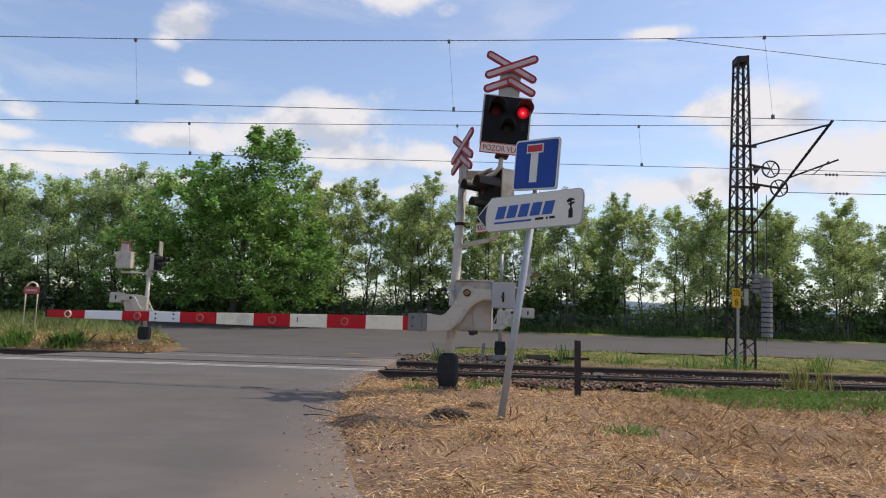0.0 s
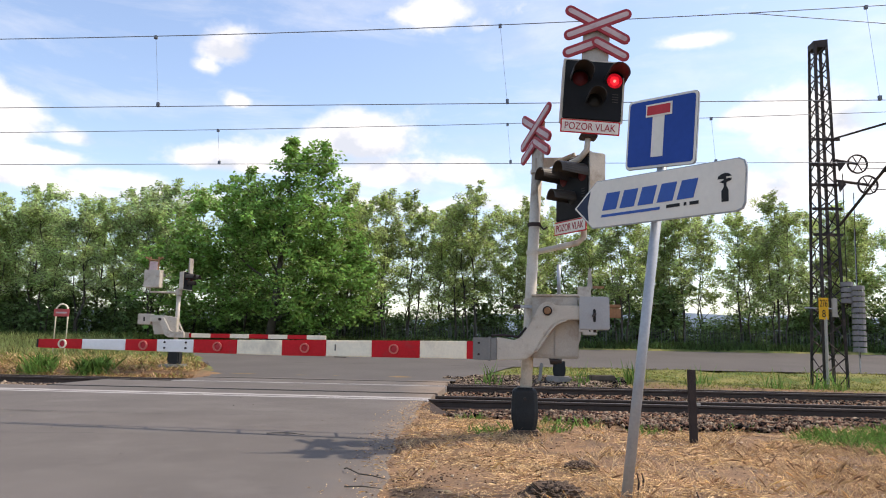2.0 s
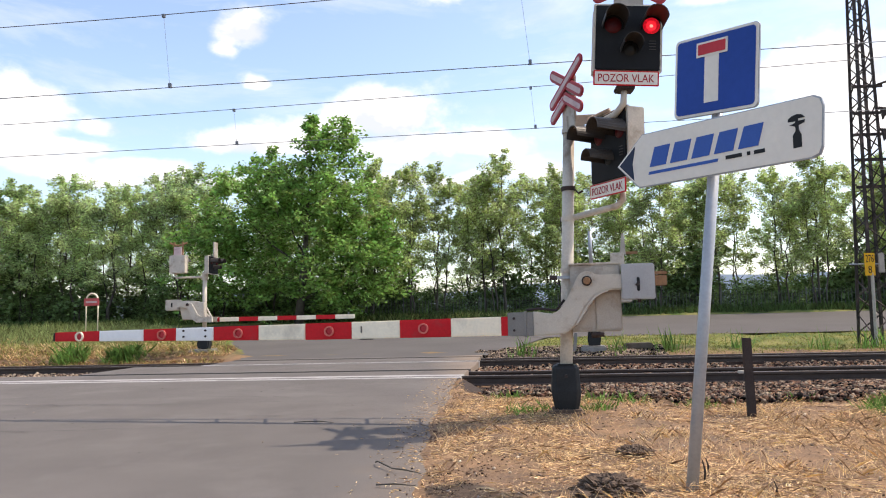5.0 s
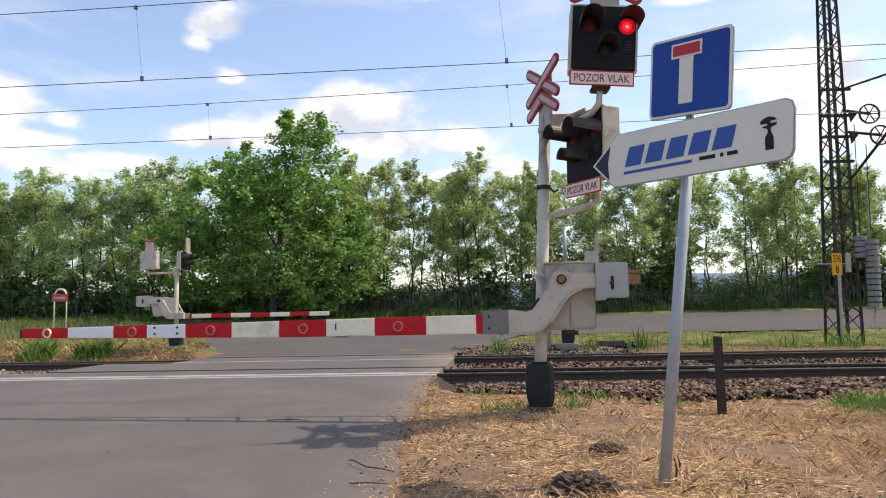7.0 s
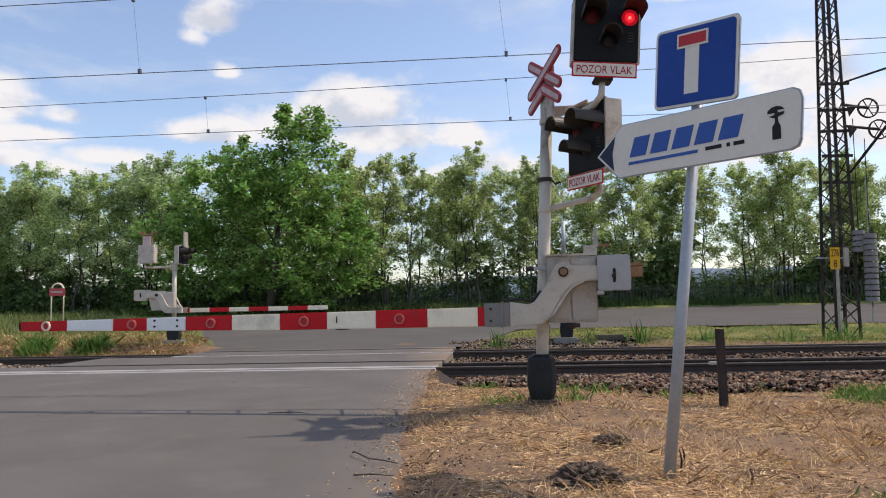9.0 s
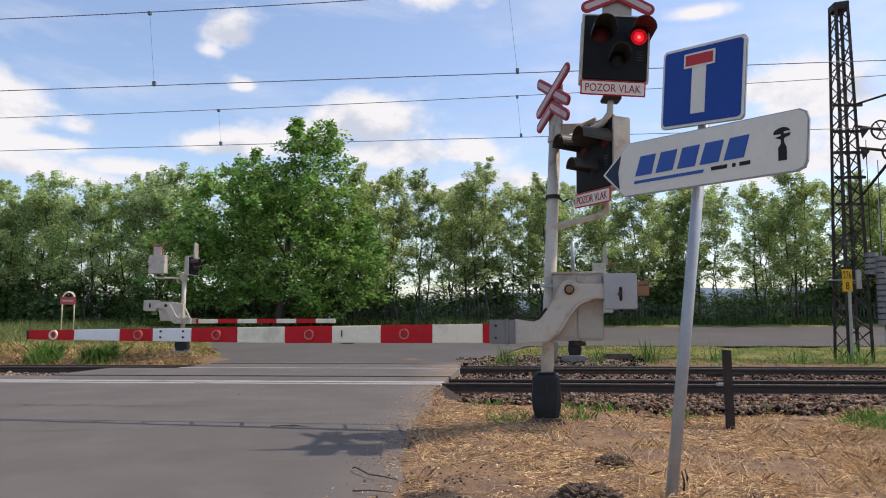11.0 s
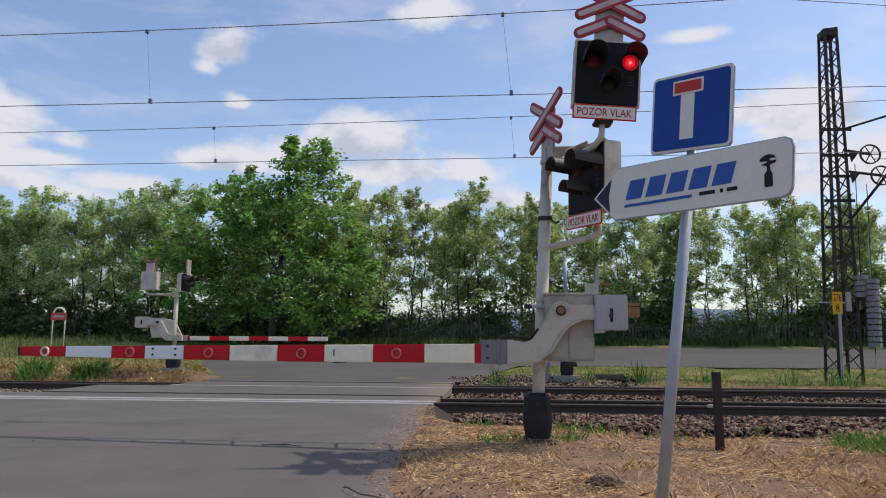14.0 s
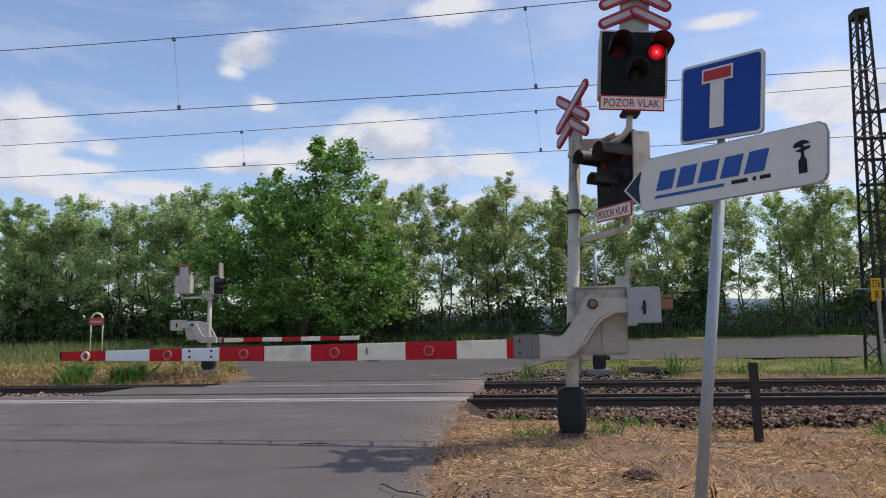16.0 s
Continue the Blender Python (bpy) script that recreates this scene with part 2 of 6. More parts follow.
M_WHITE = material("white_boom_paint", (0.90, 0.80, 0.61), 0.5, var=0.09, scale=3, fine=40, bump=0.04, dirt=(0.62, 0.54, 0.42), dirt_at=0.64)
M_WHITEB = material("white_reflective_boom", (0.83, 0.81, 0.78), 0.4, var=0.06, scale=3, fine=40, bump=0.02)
M_SIGNWHITE = material("sign_white_film", (0.74, 0.69, 0.60), 0.4, var=0.06, scale=3, fine=30, bump=0.0, dirt=(0.5, 0.48, 0.45), dirt_at=0.75)
M_BLUE = material("sign_blue_film", (0.012, 0.055, 0.28), 0.38, var=0.1, scale=3, fine=30, bump=0.0)
M_SIGNRED = material("sign_red_film", (0.50, 0.04, 0.05), 0.4, var=0.1, bump=0.0)
M_NAVY = material("dark_navy_film", (0.02, 0.03, 0.06), 0.4, var=0.1, bump=0.0)
M_LOGO = material("logo_blue_film", (0.035, 0.10, 0.36), 0.4, var=0.08, bump=0.0)
M_BUCKRED = material("faded_crossbuck_red", (0.36, 0.045, 0.055), 0.5, var=0.2, scale=5, bump=0.03)
M_BUCKWHITE = material("dirty_crossbuck_white", (0.56, 0.43, 0.42), 0.55, var=0.14, scale=6, bump=0.03, dirt=(0.4, 0.26, 0.25), dirt_at=0.6)
M_FADED = material("faded_board_red", (0.52, 0.10, 0.10), 0.6, var=0.25, scale=6, bump=0.03)
M_RINGRED = material("raised_ring_red", (0.62, 0.16, 0.13), 0.4, var=0.2, scale=20, bump=0.0)
M_LENS_ON = material("lit_red_lens", (0.55, 0.008, 0.02), 0.35, var=0.5, scale=22, fine=60, bump=0.1, emit=0.35)
M_LENS_CORE = material("glowing_lamp_core", (0.95, 0.02, 0.035), 0.3, var=0.4, scale=30, fine=70, bump=0.0, emit=0.55)
M_LENS_HOT = material("hot_lamp_centre", (1.0, 0.20, 0.16), 0.3, var=0.1, bump=0.0, emit=1.0)
# red raised a little so the colour carries a dim glow without emission
M_LENS = material("dark_red_lens", (0.07, 0.005, 0.007), 0.45, var=0.2, bump=0.05)
M_LENSW = material("unlit_clear_lens", (0.018, 0.02, 0.02), 0.45, var=0.2, bump=0.05)
M_MAST = material("brown_mast_steel", (0.038, 0.03, 0.026), 0.75, 0.3, var=0.3, scale=4, fine=60, bump=0.2, dirt=(0.14, 0.1, 0.08), dirt_at=0.62)
M_WEIGHT = material("concrete_weight", (0.24, 0.225, 0.22), 0.9, var=0.2, scale=5, bump=0.2)
M_WIRE = material("dark_copper_wire", (0.15, 0.165, 0.185), 0.55, 0.2, var=0.1, bump=0.0)
M_YELLOW = material("yellow_plate", (0.75, 0.40, 0.02), 0.5, var=0.08, bump=0.0)
M_TEXT = material("black_lettering", (0.015, 0.015, 0.015), 0.5, var=0.1, bump=0.0)
M_TEXTRED = material("red_lettering", (0.36, 0.02, 0.03), 0.5, var=0.1, bump=0.0)
M_WOOD = material("weathered_wood", (0.27, 0.15, 0.08), 0.85, var=0.3, scale=9, fine=60, bump=0.3)
M_RUST = material("rusty_iron", (0.045, 0.032, 0.028), 0.85, 0.2, var=0.35, scale=9, fine=80, bump=0.4)
M_BARK = material("bark", (0.085, 0.075, 0.062), 0.95, var=0.35, scale=6, fine=40, bump=0.5)
M_LEAF = material("broad_leaf", (0.225, 0.37, 0.095), 0.55, var=0.38, scale=0.7, fine=8, bump=0.0, per="island", leaf=0.55)
M_LEAF2 = material("locust_leaf", (0.42, 0.50, 0.195), 0.55, var=0.4, scale=0.6, fine=8, bump=0.0, per="island", leaf=0.58)
# same locust leaf, made paler and greyer for sunlight on the left-hand trees
M_LEAF4 = material("lightened_locust_leaf", (0.45, 0.55, 0.25), 0.55, var=0.4, scale=0.6, fine=8, bump=0.0, per="island", leaf=0.5)
M_LEAF3 = material("shrub_leaf", (0.185, 0.27, 0.10), 0.6, var=0.4, scale=0.8, fine=8, bump=0.0, per="island", leaf=0.45)
M_BLOSSOM = material("white_blossom", (0.66, 0.64, 0.54), 0.7, var=0.2, bump=0.0, per="island", leaf=0.3)
M_STRAW = material("dry_straw", (0.69, 0.475, 0.27), 0.9, var=0.42, scale=1.3, fine=20, bump=0.0, per="island", leaf=0.15)
M_OLDSTRAW = material("old_brown_straw", (0.42, 0.255, 0.135), 0.95, var=0.5, scale=1.3, fine=20, bump=0.0, per="island", leaf=0.1)
M_GRASS = material("green_grass", (0.14, 0.245, 0.055), 0.8, var=0.4, scale=0.8, fine=20, bump=0.0, per="island", leaf=0.38)
M_GRASSY = material("yellow_green_grass", (0.27, 0.268, 0.075), 0.85, var=0.4, scale=0.5, fine=10, bump=0.0, per="island", leaf=0.3)
M_SOIL = material("loose_soil", (0.12, 0.085, 0.062), 0.95, var=0.4, scale=14, fine=70, bump=0.9)
M_CONC = material("concrete", (0.25, 0.235, 0.215), 0.92, var=0.25, scale=6, bump=0.3)
M_DARKCONC = material("mossy_dark_concrete", (0.12, 0.098, 0.075), 0.95, var=0.35, scale=5, bump=0.4)
M_CHIPSTONE = material("pale_chipped_stone", (0.46, 0.42, 0.37), 0.9, var=0.25, scale=9, bump=0.3)
# distance haze is mixed into this pale blue hill colour
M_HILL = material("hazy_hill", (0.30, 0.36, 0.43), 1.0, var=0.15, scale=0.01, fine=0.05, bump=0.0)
M_FENCE = material("fence_zinc", (0.12, 0.135, 0.115), 0.6, 0.3, var=0.2, bump=0.0)


def ground_material():
    """Dry straw and soil near the crossing, green beyond the track and far out."""
    m = material("ground_soil_straw", (0.22, 0.132, 0.075), 0.95, var=0.45, scale=3.0, fine=38, bump=1.0, dirt=(0.12, 0.082, 0.06), dirt_at=0.54, detail=10.0)
    t = m.node_tree
    b = t.nodes["Principled BSDF"]
    old = b.inputs["Base Color"].links[0].from_socket
    geo = t.nodes.new("ShaderNodeNewGeometry")
    s = t.nodes.new("ShaderNodeSeparateXYZ")
    t.links.new(geo.outputs["Position"], s.inputs[0])
    n = t.nodes.new("ShaderNodeTexNoise")
    n.inputs["Scale"].default_value, n.inputs["Detail"].default_value = 0.35, 6
    t.links.new(geo.outputs["Position"], n.inputs["Vector"])
    a = t.nodes.new("ShaderNodeMath")
    a.operation = "MULTIPLY_ADD"
    a.inputs[1].default_value = 3.0
    t.links.new(n.outputs["Fac"], a.inputs[0])
    t.links.new(s.outputs["Y"], a.inputs[2])
    r = t.nodes.new("ShaderNodeMapRange")
    r.inputs["From Min"].default_value, r.inputs["From Max"].default_value = 13.2, 14.4
    t.links.new(a.outputs[0], r.inputs[0])
    n2 = t.nodes.new("ShaderNodeTexNoise")
    n2.inputs["Scale"].default_value, n2.inputs["Detail"].default_value = 1.4, 8
    t.links.new(geo.outputs["Position"], n2.inputs["Vector"])
    g = t.nodes.new("ShaderNodeValToRGB")
    g.color_ramp.elements[0].position, g.color_ramp.elements[1].position = 0.38, 0.62
    g.color_ramp.elements[0].color, g.color_ramp.elements[1].color = (0.075, 0.115, 0.028, 1), (0.22, 0.20, 0.07, 1)
    t.links.new(n2.outputs["Fac"], g.inputs[0])
    mx = t.nodes.new("ShaderNodeMix")
    mx.data_type = "RGBA"
    t.links.new(r.outputs[0], mx.inputs[0])
    fib = t.nodes.new("ShaderNodeTexNoise")
    fib.inputs["Scale"].default_value, fib.inputs["Detail"].default_value, fib.inputs["Distortion"].default_value = 34.0, 8, 3.5
    t.links.new(geo.outputs["Position"], fib.inputs["Vector"])
    fr = t.nodes.new("ShaderNodeMapRange")
    fr.inputs["From Min"].default_value, fr.inputs["From Max"].default_value, fr.inputs["To Max"].default_value = 0.5, 0.64, 0.5
    t.links.new(fib.outputs["Fac"], fr.inputs[0])
    litter_mix = t.nodes.new("ShaderNodeMix")
    litter_mix.data_type = "RGBA"
    litter_mix.inputs[7].default_value = (0.42, 0.275, 0.145, 1)
    t.links.new(fr.outputs[0], litter_mix.inputs[0])
    t.links.new(old, litter_mix.inputs[6])
    t.links.new(litter_mix.outputs[2], mx.inputs[6])
    t.links.new(g.outputs[0], mx.inputs[7])
    t.links.new(mx.outputs[2], b.inputs["Base Color"])
    return m


M_GROUND = ground_material()


# ---- mesh helpers ----
def link(name, bm, mat, parent=None, label="", smooth=False):
    me = bpy.data.meshes.new(name)
    bm.to_mesh(me)
    bm.free()
    for mm in (mat if isinstance(mat, (list, tuple)) else [mat]):
        me.materials.append(mm)
    if smooth:
        for p in me.polygons:
            p.use_smooth = True
    ob = new(name, me)
    if parent is not None:
        ob.parent = parent
    if label:
        tagged(ob, label)
    return ob


def part(name, bm, mat, parent, label="", smooth=False):
    return link(name, bm, mat, parent, label, smooth)


def thing(name, m, label, category, group="", kind=""):
    ob = new(name)
    ob.empty_display_size = 0.2
    ob.matrix_world = m
    return tagged(ob, label, category, group, kind)


def raw(name, verts, faces, mat, parent=None, smooth=False):
    me = bpy.data.meshes.new(name)
    me.from_pydata(verts, [], faces)
    me.materials.append(mat)
    if smooth:
        for p in me.polygons:
            p.use_smooth = True
    ob = new(name, me)
    if parent is not None:
        ob.parent = parent
    return ob


I = Matrix.Identity(4)


def box(x0, x1, y0, y1, z0, z1, bevel=0.006, bm=None, m=I):
    bm = bm or bmesh.new()
    r = bmesh.ops.create_cube(bm, size=1, matrix=m @ Matrix.Translation(((x0 + x1) / 2, (y0 + y1) / 2, (z0 + z1) / 2)) @ Matrix.Diagonal((x1 - x0, y1 - y0, z1 - z0, 1)))
    if bevel:
        es = list({e for v in r["verts"] for e in v.link_edges})
        bmesh.ops.bevel(bm, geom=es, offset=bevel, segments=2, affect="EDGES", clamp_overlap=True)
    return bm


def tube(points, radius, sides=12, bm=None, m=I):
    """A round bar along points; radius one number or one for each point."""
    bm = bm or bmesh.new()
    pts = [Vector(p) for p in points]
    rad = radius if isinstance(radius, (list, tuple)) else [radius] * len(pts)
    rings = []
    for i, p in enumerate(pts):
        a, b = pts[max(i - 1, 0)], pts[min(i + 1, len(pts) - 1)]
        q = (b - a).to_track_quat("Z", "Y").to_matrix()
        rings.append([bm.verts.new(m @ (p + q @ Vector((rad[i] * math.cos(k * math.tau / sides), rad[i] * math.sin(k * math.tau / sides), 0)))) for k in range(sides)])
    for r0, r1 in zip(rings, rings[1:]):
        for k in range(sides):
            bm.faces.new((r0[k], r0[(k + 1) % sides], r1[(k + 1) % sides], r1[k]))
    bm.faces.new(rings[0][::-1])
    bm.faces.new(rings[-1])
    return bm


def prism(outline, y0, y1, bevel=0.0, bm=None, m=I):
    """An outline in x, z, pulled from y0 to y1."""
    bm = bm or bmesh.new()
    front = [bm.verts.new(m @ Vector((x, y0, z))) for x, z in outline]
    back = [bm.verts.new(m @ Vector((x, y1, z))) for x, z in outline]
    fs = [bm.faces.new(front), bm.faces.new(back[::-1])]
    for k in range(len(outline)):
        j = (k + 1) % len(outline)
        fs.append(bm.faces.new((front[j], front[k], back[k], back[j])))
    bmesh.ops.recalc_face_normals(bm, faces=fs)
    if bevel:
        es = [e for e in fs[0].edges] + [e for e in fs[1].edges]
        bmesh.ops.bevel(bm, geom=es, offset=bevel, segments=2, affect="EDGES", clamp_overlap=True)
    return bm


def stadium(a, b, r, n=8):
    """Outline of a bar with round ends from a to b."""
    a, b = Vector(a), Vector(b)
    d = (b - a).normalized()
    base = math.atan2(d.y, d.x)
    out = []
    for c, off in ((b, -math.pi / 2), (a, math.pi / 2)):
        for k in range(n + 1):
            t = base + off + math.pi * k / n
            out.append((c.x + r * math.cos(t), c.y + r * math.sin(t)))
    return out


def rounded(x0, x1, z0, z1, r, n=5):
    out = []
    for cx, cz, a0 in ((x1 - r, z1 - r, 0), (x0 + r, z1 - r, 90), (x0 + r, z0 + r, 180), (x1 - r, z0 + r, 270)):
        for k in range(n + 1):
            a = radians(a0 + 90 * k / n)
            out.append((cx + r * math.cos(a), cz + r * math.sin(a)))
    return out


def ring(cx, cz, y, r, t, bm=None, m=I, n=20, depth=0.02):
    bm = bm or bmesh.new()
    loops = []
    for rr, yy in ((r - t, y), (r - t, y - depth), (r, y - depth), (r, y)):
        loops.append([bm.verts.new(m @ Vector((cx + rr * math.cos(k * math.tau / n), yy, cz + rr * math.sin(k * math.tau / n)))) for k in range(n)])
    for a, b in zip(loops, loops[1:] + loops[:1]):
        for k in range(n):
            bm.faces.new((a[k], a[(k + 1) % n], b[(k + 1) % n], b[k]))
    bmesh.ops.recalc_face_normals(bm, faces=bm.faces)
    return bm


def disc(cx, cz, y, r, bulge=0.02, bm=None, m=I, n=20):
    bm = bm or bmesh.new()
    rings = []
    for k, (rr, yy) in enumerate(((r, y), (r * 0.8, y - bulge * 0.5), (r * 0.4, y - bulge * 0.9))):
        rings.append([bm.verts.new(m @ Vector((cx + rr * math.cos(j * math.tau / n), yy, cz + rr * math.sin(j * math.tau / n)))) for j in range(n)])
    for a, b in zip(rings, rings[1:]):
        for j in range(n):
            bm.faces.new((a[j], a[(j + 1) % n], b[(j + 1) % n], b[j]))
    bm.faces.new(rings[-1])
    bmesh.ops.recalc_face_normals(bm, faces=bm.faces)
    return bm


def lettering(body, width, height, m, mat, parent, depth=0.003):
    """Words in the built-in font, stretched to width and height, centred at m, facing -y."""
    cu = bpy.data.curves.new("lettering", "FONT")
    cu.body, cu.align_x, cu.align_y, cu.size, cu.extrude = body, "CENTER", "CENTER", 1.0, 0.02
    tmp = bpy.data.objects.new("lettering", cu)
    scene.collection.objects.link(tmp)
    bpy.context.view_layer.update()
    me = bpy.data.meshes.new_from_object(tmp)
    bpy.data.objects.remove(tmp)
    co = np.array([v.co[:] for v in me.vertices])
    lo, hi = co.min(0), co.max(0)
    for v in me.vertices:
        p = Vector(((v.co.x - (lo[0] + hi[0]) / 2) / (hi[0] - lo[0]) * width, -v.co.z / 0.02 * depth, (v.co.y - (lo[1] + hi[1]) / 2) / (hi[1] - lo[1]) * height))
        v.co = m @ p
    me.materials.clear()
    me.materials.append(mat)
    ob = new("lettering", me)
    ob.parent = parent
    return ob


def frame_at(x, y, yaw, roll=0.0, z=0.0):
    return Matrix.Translation((x, y, z)) @ Matrix.Rotation(radians(yaw), 4, "Z") @ Matrix.Rotation(radians(roll), 4, "Y")


# ---- terrain ----
def lerp_table(v, table):
    for (a, fa), (b, fb) in zip(table, table[1:]):
        if v <= b:
            return fa + (fb - fa) * max(0.0, (v - a)) / (b - a)
    return table[-1][1]


EDGE = [(-14, 1.6), (-8, 0.5), (-5.5, -0.36), (-4.2, -0.62), (-2.7, -0.98), (-1.6, -1.12), (0, -1.3), (2, -1.32), (4.5, -1.46), (5.2, -1.5)]
LEVEL = [(-60, 0.0), (1.0, 0.0), (3.0, -0.13), (4.6, -0.30), (11.2, -0.30), (11.6, -0.16), (12.6, 0.0), (17, 0.16), (26, 0.66), (34, 0.95), (60, 0.9)]
ROADZ = [(-60, -0.05), (2.0, -0.05), (4.5, -0.095), (11.6, -0.095), (13, 0.0), (17, 0.19), (26, 0.69), (34, 0.98), (60, 0.9)]


def edge(y):
    return lerp_table(y, EDGE) + 0.05 * noise.noise((y * 1.7, 3.1, 0)) + 0.025 * noise.noise((y * 7, 1.3, 0))


def far_left(y):
    return -8.6 + (y - 13) * -0.5 if y < 17 else -10.6 - (y - 17) * 0.9


def far_right(y):
    return lerp_table(y, [(12.0, -1.35), (13.0, -0.7), (16.5, 0.3)]) if y < 16.5 else 400.0


def ground_z(x, y):
    z = lerp_table(y, LEVEL)
    n = 0.035 * noise.noise((x * 0.9, y * 0.9, 0)) + 0.012 * noise.noise((x * 4, y * 4, 2))
    if y < 4.9:
        d = x - edge(y)
        z += n
        r = lerp_table(y, ROADZ)
        z = lerp_table(d, [(-0.2, r - 0.11), (-0.02, r - 0.012), (0.1, r + 0.008), (0.45, z - 0.01), (0.8, z)])
    elif y < 11.8:
        z += n * 0.5
    else:
        inside = far_left(y) < x < far_right(y) and y < 26
        z += n * 1.5
        if x < far_left(y) or (y > 26):
            z += 0.1
        if inside and y > 12.3:
            z -= 0.12
        # shallow hollow round the foot of the mast
        z -= 0.2 * min(1.0, max(0.0, (x - 3.5) / 3.0)) * lerp_table(y, [(11.8, 0.0), (13.0, 1.0), (14.4, 1.0), (16.3, 0.0), (17.0, 0.0)])
    return z


def spaced(parts):
    out = []
    for a, b, s in parts:
        out += list(np.arange(a, b - 1e-6, s))
    return out + [parts[-1][1]]


xs = spaced([(-3000, -200, 700), (-200, -40, 20), (-40, -12, 1.0), (-12, -2.2, 0.35), (-2.2, 6.0, 0.075), (6.0, 16, 0.35), (16, 40, 1.5), (40, 200, 20), (200, 3000, 700)])
ys = spaced([(-300, -20, 40), (-20, -8, 1.0), (-8, 5.0, 0.075), (5.0, 18, 0.25), (18, 34, 0.8), (34, 60, 5), (60, 3060, 500)])
verts = [(x, y, ground_z(x, y)) for y in ys for x in xs]
W = len(xs)
faces = [(j * W + i, j * W + i + 1, (j + 1) * W + i + 1, (j + 1) * W + i) for j in range(len(ys) - 1) for i in range(W - 1)]
ground = tagged(raw("ground", verts, faces, M_GROUND, smooth=True), "bare soil with dry straw and patchy grass verges", "ground", kind="structure")


def strip_mesh(name, rows, mat, label, category="road"):
    """Sheet between a left and a right edge for each y, at the road's level."""
    v, f = [], []
    n = 24
    for y, a, b in rows:
        for k in range(n + 1):
            x = a + (b - a) * k / n
            v.append((x, y, lerp_table(y, ROADZ) + 0.006 * noise.noise((x * 0.8, y * 0.8, 5))))
    for j in range(len(rows) - 1):
        for k in range(n):
            f.append((j * (n + 1) + k, j * (n + 1) + k + 1, (j + 1) * (n + 1) + k + 1, (j + 1) * (n + 1) + k))
    return tagged(raw(name, v, f, mat, smooth=True), label, category, kind="structure")


strip_mesh("road", [(y, -60, lerp_table(y, EDGE) + 0.25 * min(1.0, max(0.0, 2.4 - y))) for y in np.arange(-20, 5.21, 0.1)], M_ASPHALT, "grey worn asphalt road leading over the railway crossing")
strip_mesh("road", [(y, max(far_left(y), -300), min(far_right(y), 300)) for y in np.arange(11.5, 26.1, 0.25)], M_ASPHALT2, "pale grey asphalt road beyond the railway track")

# panels of the crossing between and beside the rails
NY, RTOP = 5.5, -0.095
LEFT, RIGHT = -7.9, -1.46
panels = thing("crossing_surface", I, "worn asphalt and concrete strips laid between the rails", "crossing", kind="structure")


def panel(y0, y1, mat, left, name="panel", drop=0.0):
    bm = bmesh.new()
    box(left, RIGHT + 0.04 * math.sin(y0 * 9), y0, y1, RTOP - 0.22, RTOP - drop, 0.008, bm)
    part(name, bm, mat, panels)


panel(5.20, 5.44, M_PANEL, -60)
panel(5.62, 5.92, M_PANEL, -60, drop=0.006)
panel(5.93, 6.90, M_ASPHALT, -60, drop=0.01)
panel(7.08, 9.20, M_ASPHALT, -9.5, drop=0.004)
panel(9.22, 9.44, M_PANEL, LEFT)
panel(9.62, 10.92, M_ASPHALT, LEFT, drop=0.006)
panel(11.08, 11.6, M_ASPHALT, LEFT, drop=0.0)

# rails
RAIL = [(-0.065, 0.0), (0.065, 0.0), (0.065, 0.012), (0.012, 0.035), (0.009, 0.11), (0.034, 0.125), (0.035, 0.157), (0.028, 0.164), (-0.028, 0.164), (-0.035, 0.157), (-0.034, 0.125), (-0.009, 0.11), (-0.012, 0.035), (-0.065, 0.012)]
for y0, cant in ((NY, 0.05), (NY + 4.0, 0.05)):
    track = thing("railway_track", pose(0, y0 + 0.75, 0), "rusty steel rails of a railway track on stone ballast", "railway track", "tracks of the line", "structure")
    for off, dz in ((-0.75, 0.0), (0.75, -cant)):
        turn = Matrix.Rotation(radians(90), 4, "Z")
        bm = prism(RAIL, -200, 200, 0, m=Matrix.Translation((0, off, RTOP + dz - 0.164)) @ turn)
        rail = part("rail", bm, M_RAIL, track)
        part("rail_head", box(-200, 200, off - 0.027, off + 0.027, RTOP + dz - 0.003, RTOP + dz + 0.002, 0), M_RAILTOP, rail, "worn shiny running surface")


# ---- level crossing gate beside the road ----
def crossbuck(parent, m, w=0.25, h=0.115, r=0.05, drop=0.285):
    """Two crossed bars over a chevron, red with a pale middle."""
    buck = None
    y = 0.0
    for a, b in (((-w, h), (w, -h)), ((-w, -h), (w, h))):
        bm = prism(stadium(a, b, r), y, y + 0.022, 0.004, m=m)
        bar = part("crossbuck_bar", bm, M_BUCKRED, parent, "faded red and white crossing bar")
        part("pale_stripe", prism(stadium(a, b, r * 0.46), y - 0.003, y + 0.001, m=m), M_BUCKWHITE, bar)
        y -= 0.006
    c = -drop
    v = [(-w, c), (0, c + h), (w, c)]
    for k in (0, 1):
        bar = part("chevron_bar", prism(stadium(v[k], v[k + 1], r), -0.006 * k, 0.022 - 0.006 * k, 0.004, m=m), M_BUCKRED, parent, "faded red and white crossing bar")
        part("pale_stripe", prism(stadium(v[k], v[k + 1], r * 0.46), -0.006 * k - 0.003, -0.006 * k + 0.001, m=m), M_BUCKWHITE, bar)
    part("crossbuck_bracket", box(-0.13, 0.13, 0.03, 0.05, -0.45, 0.05, 0.004, m=m), M_GREY, parent)


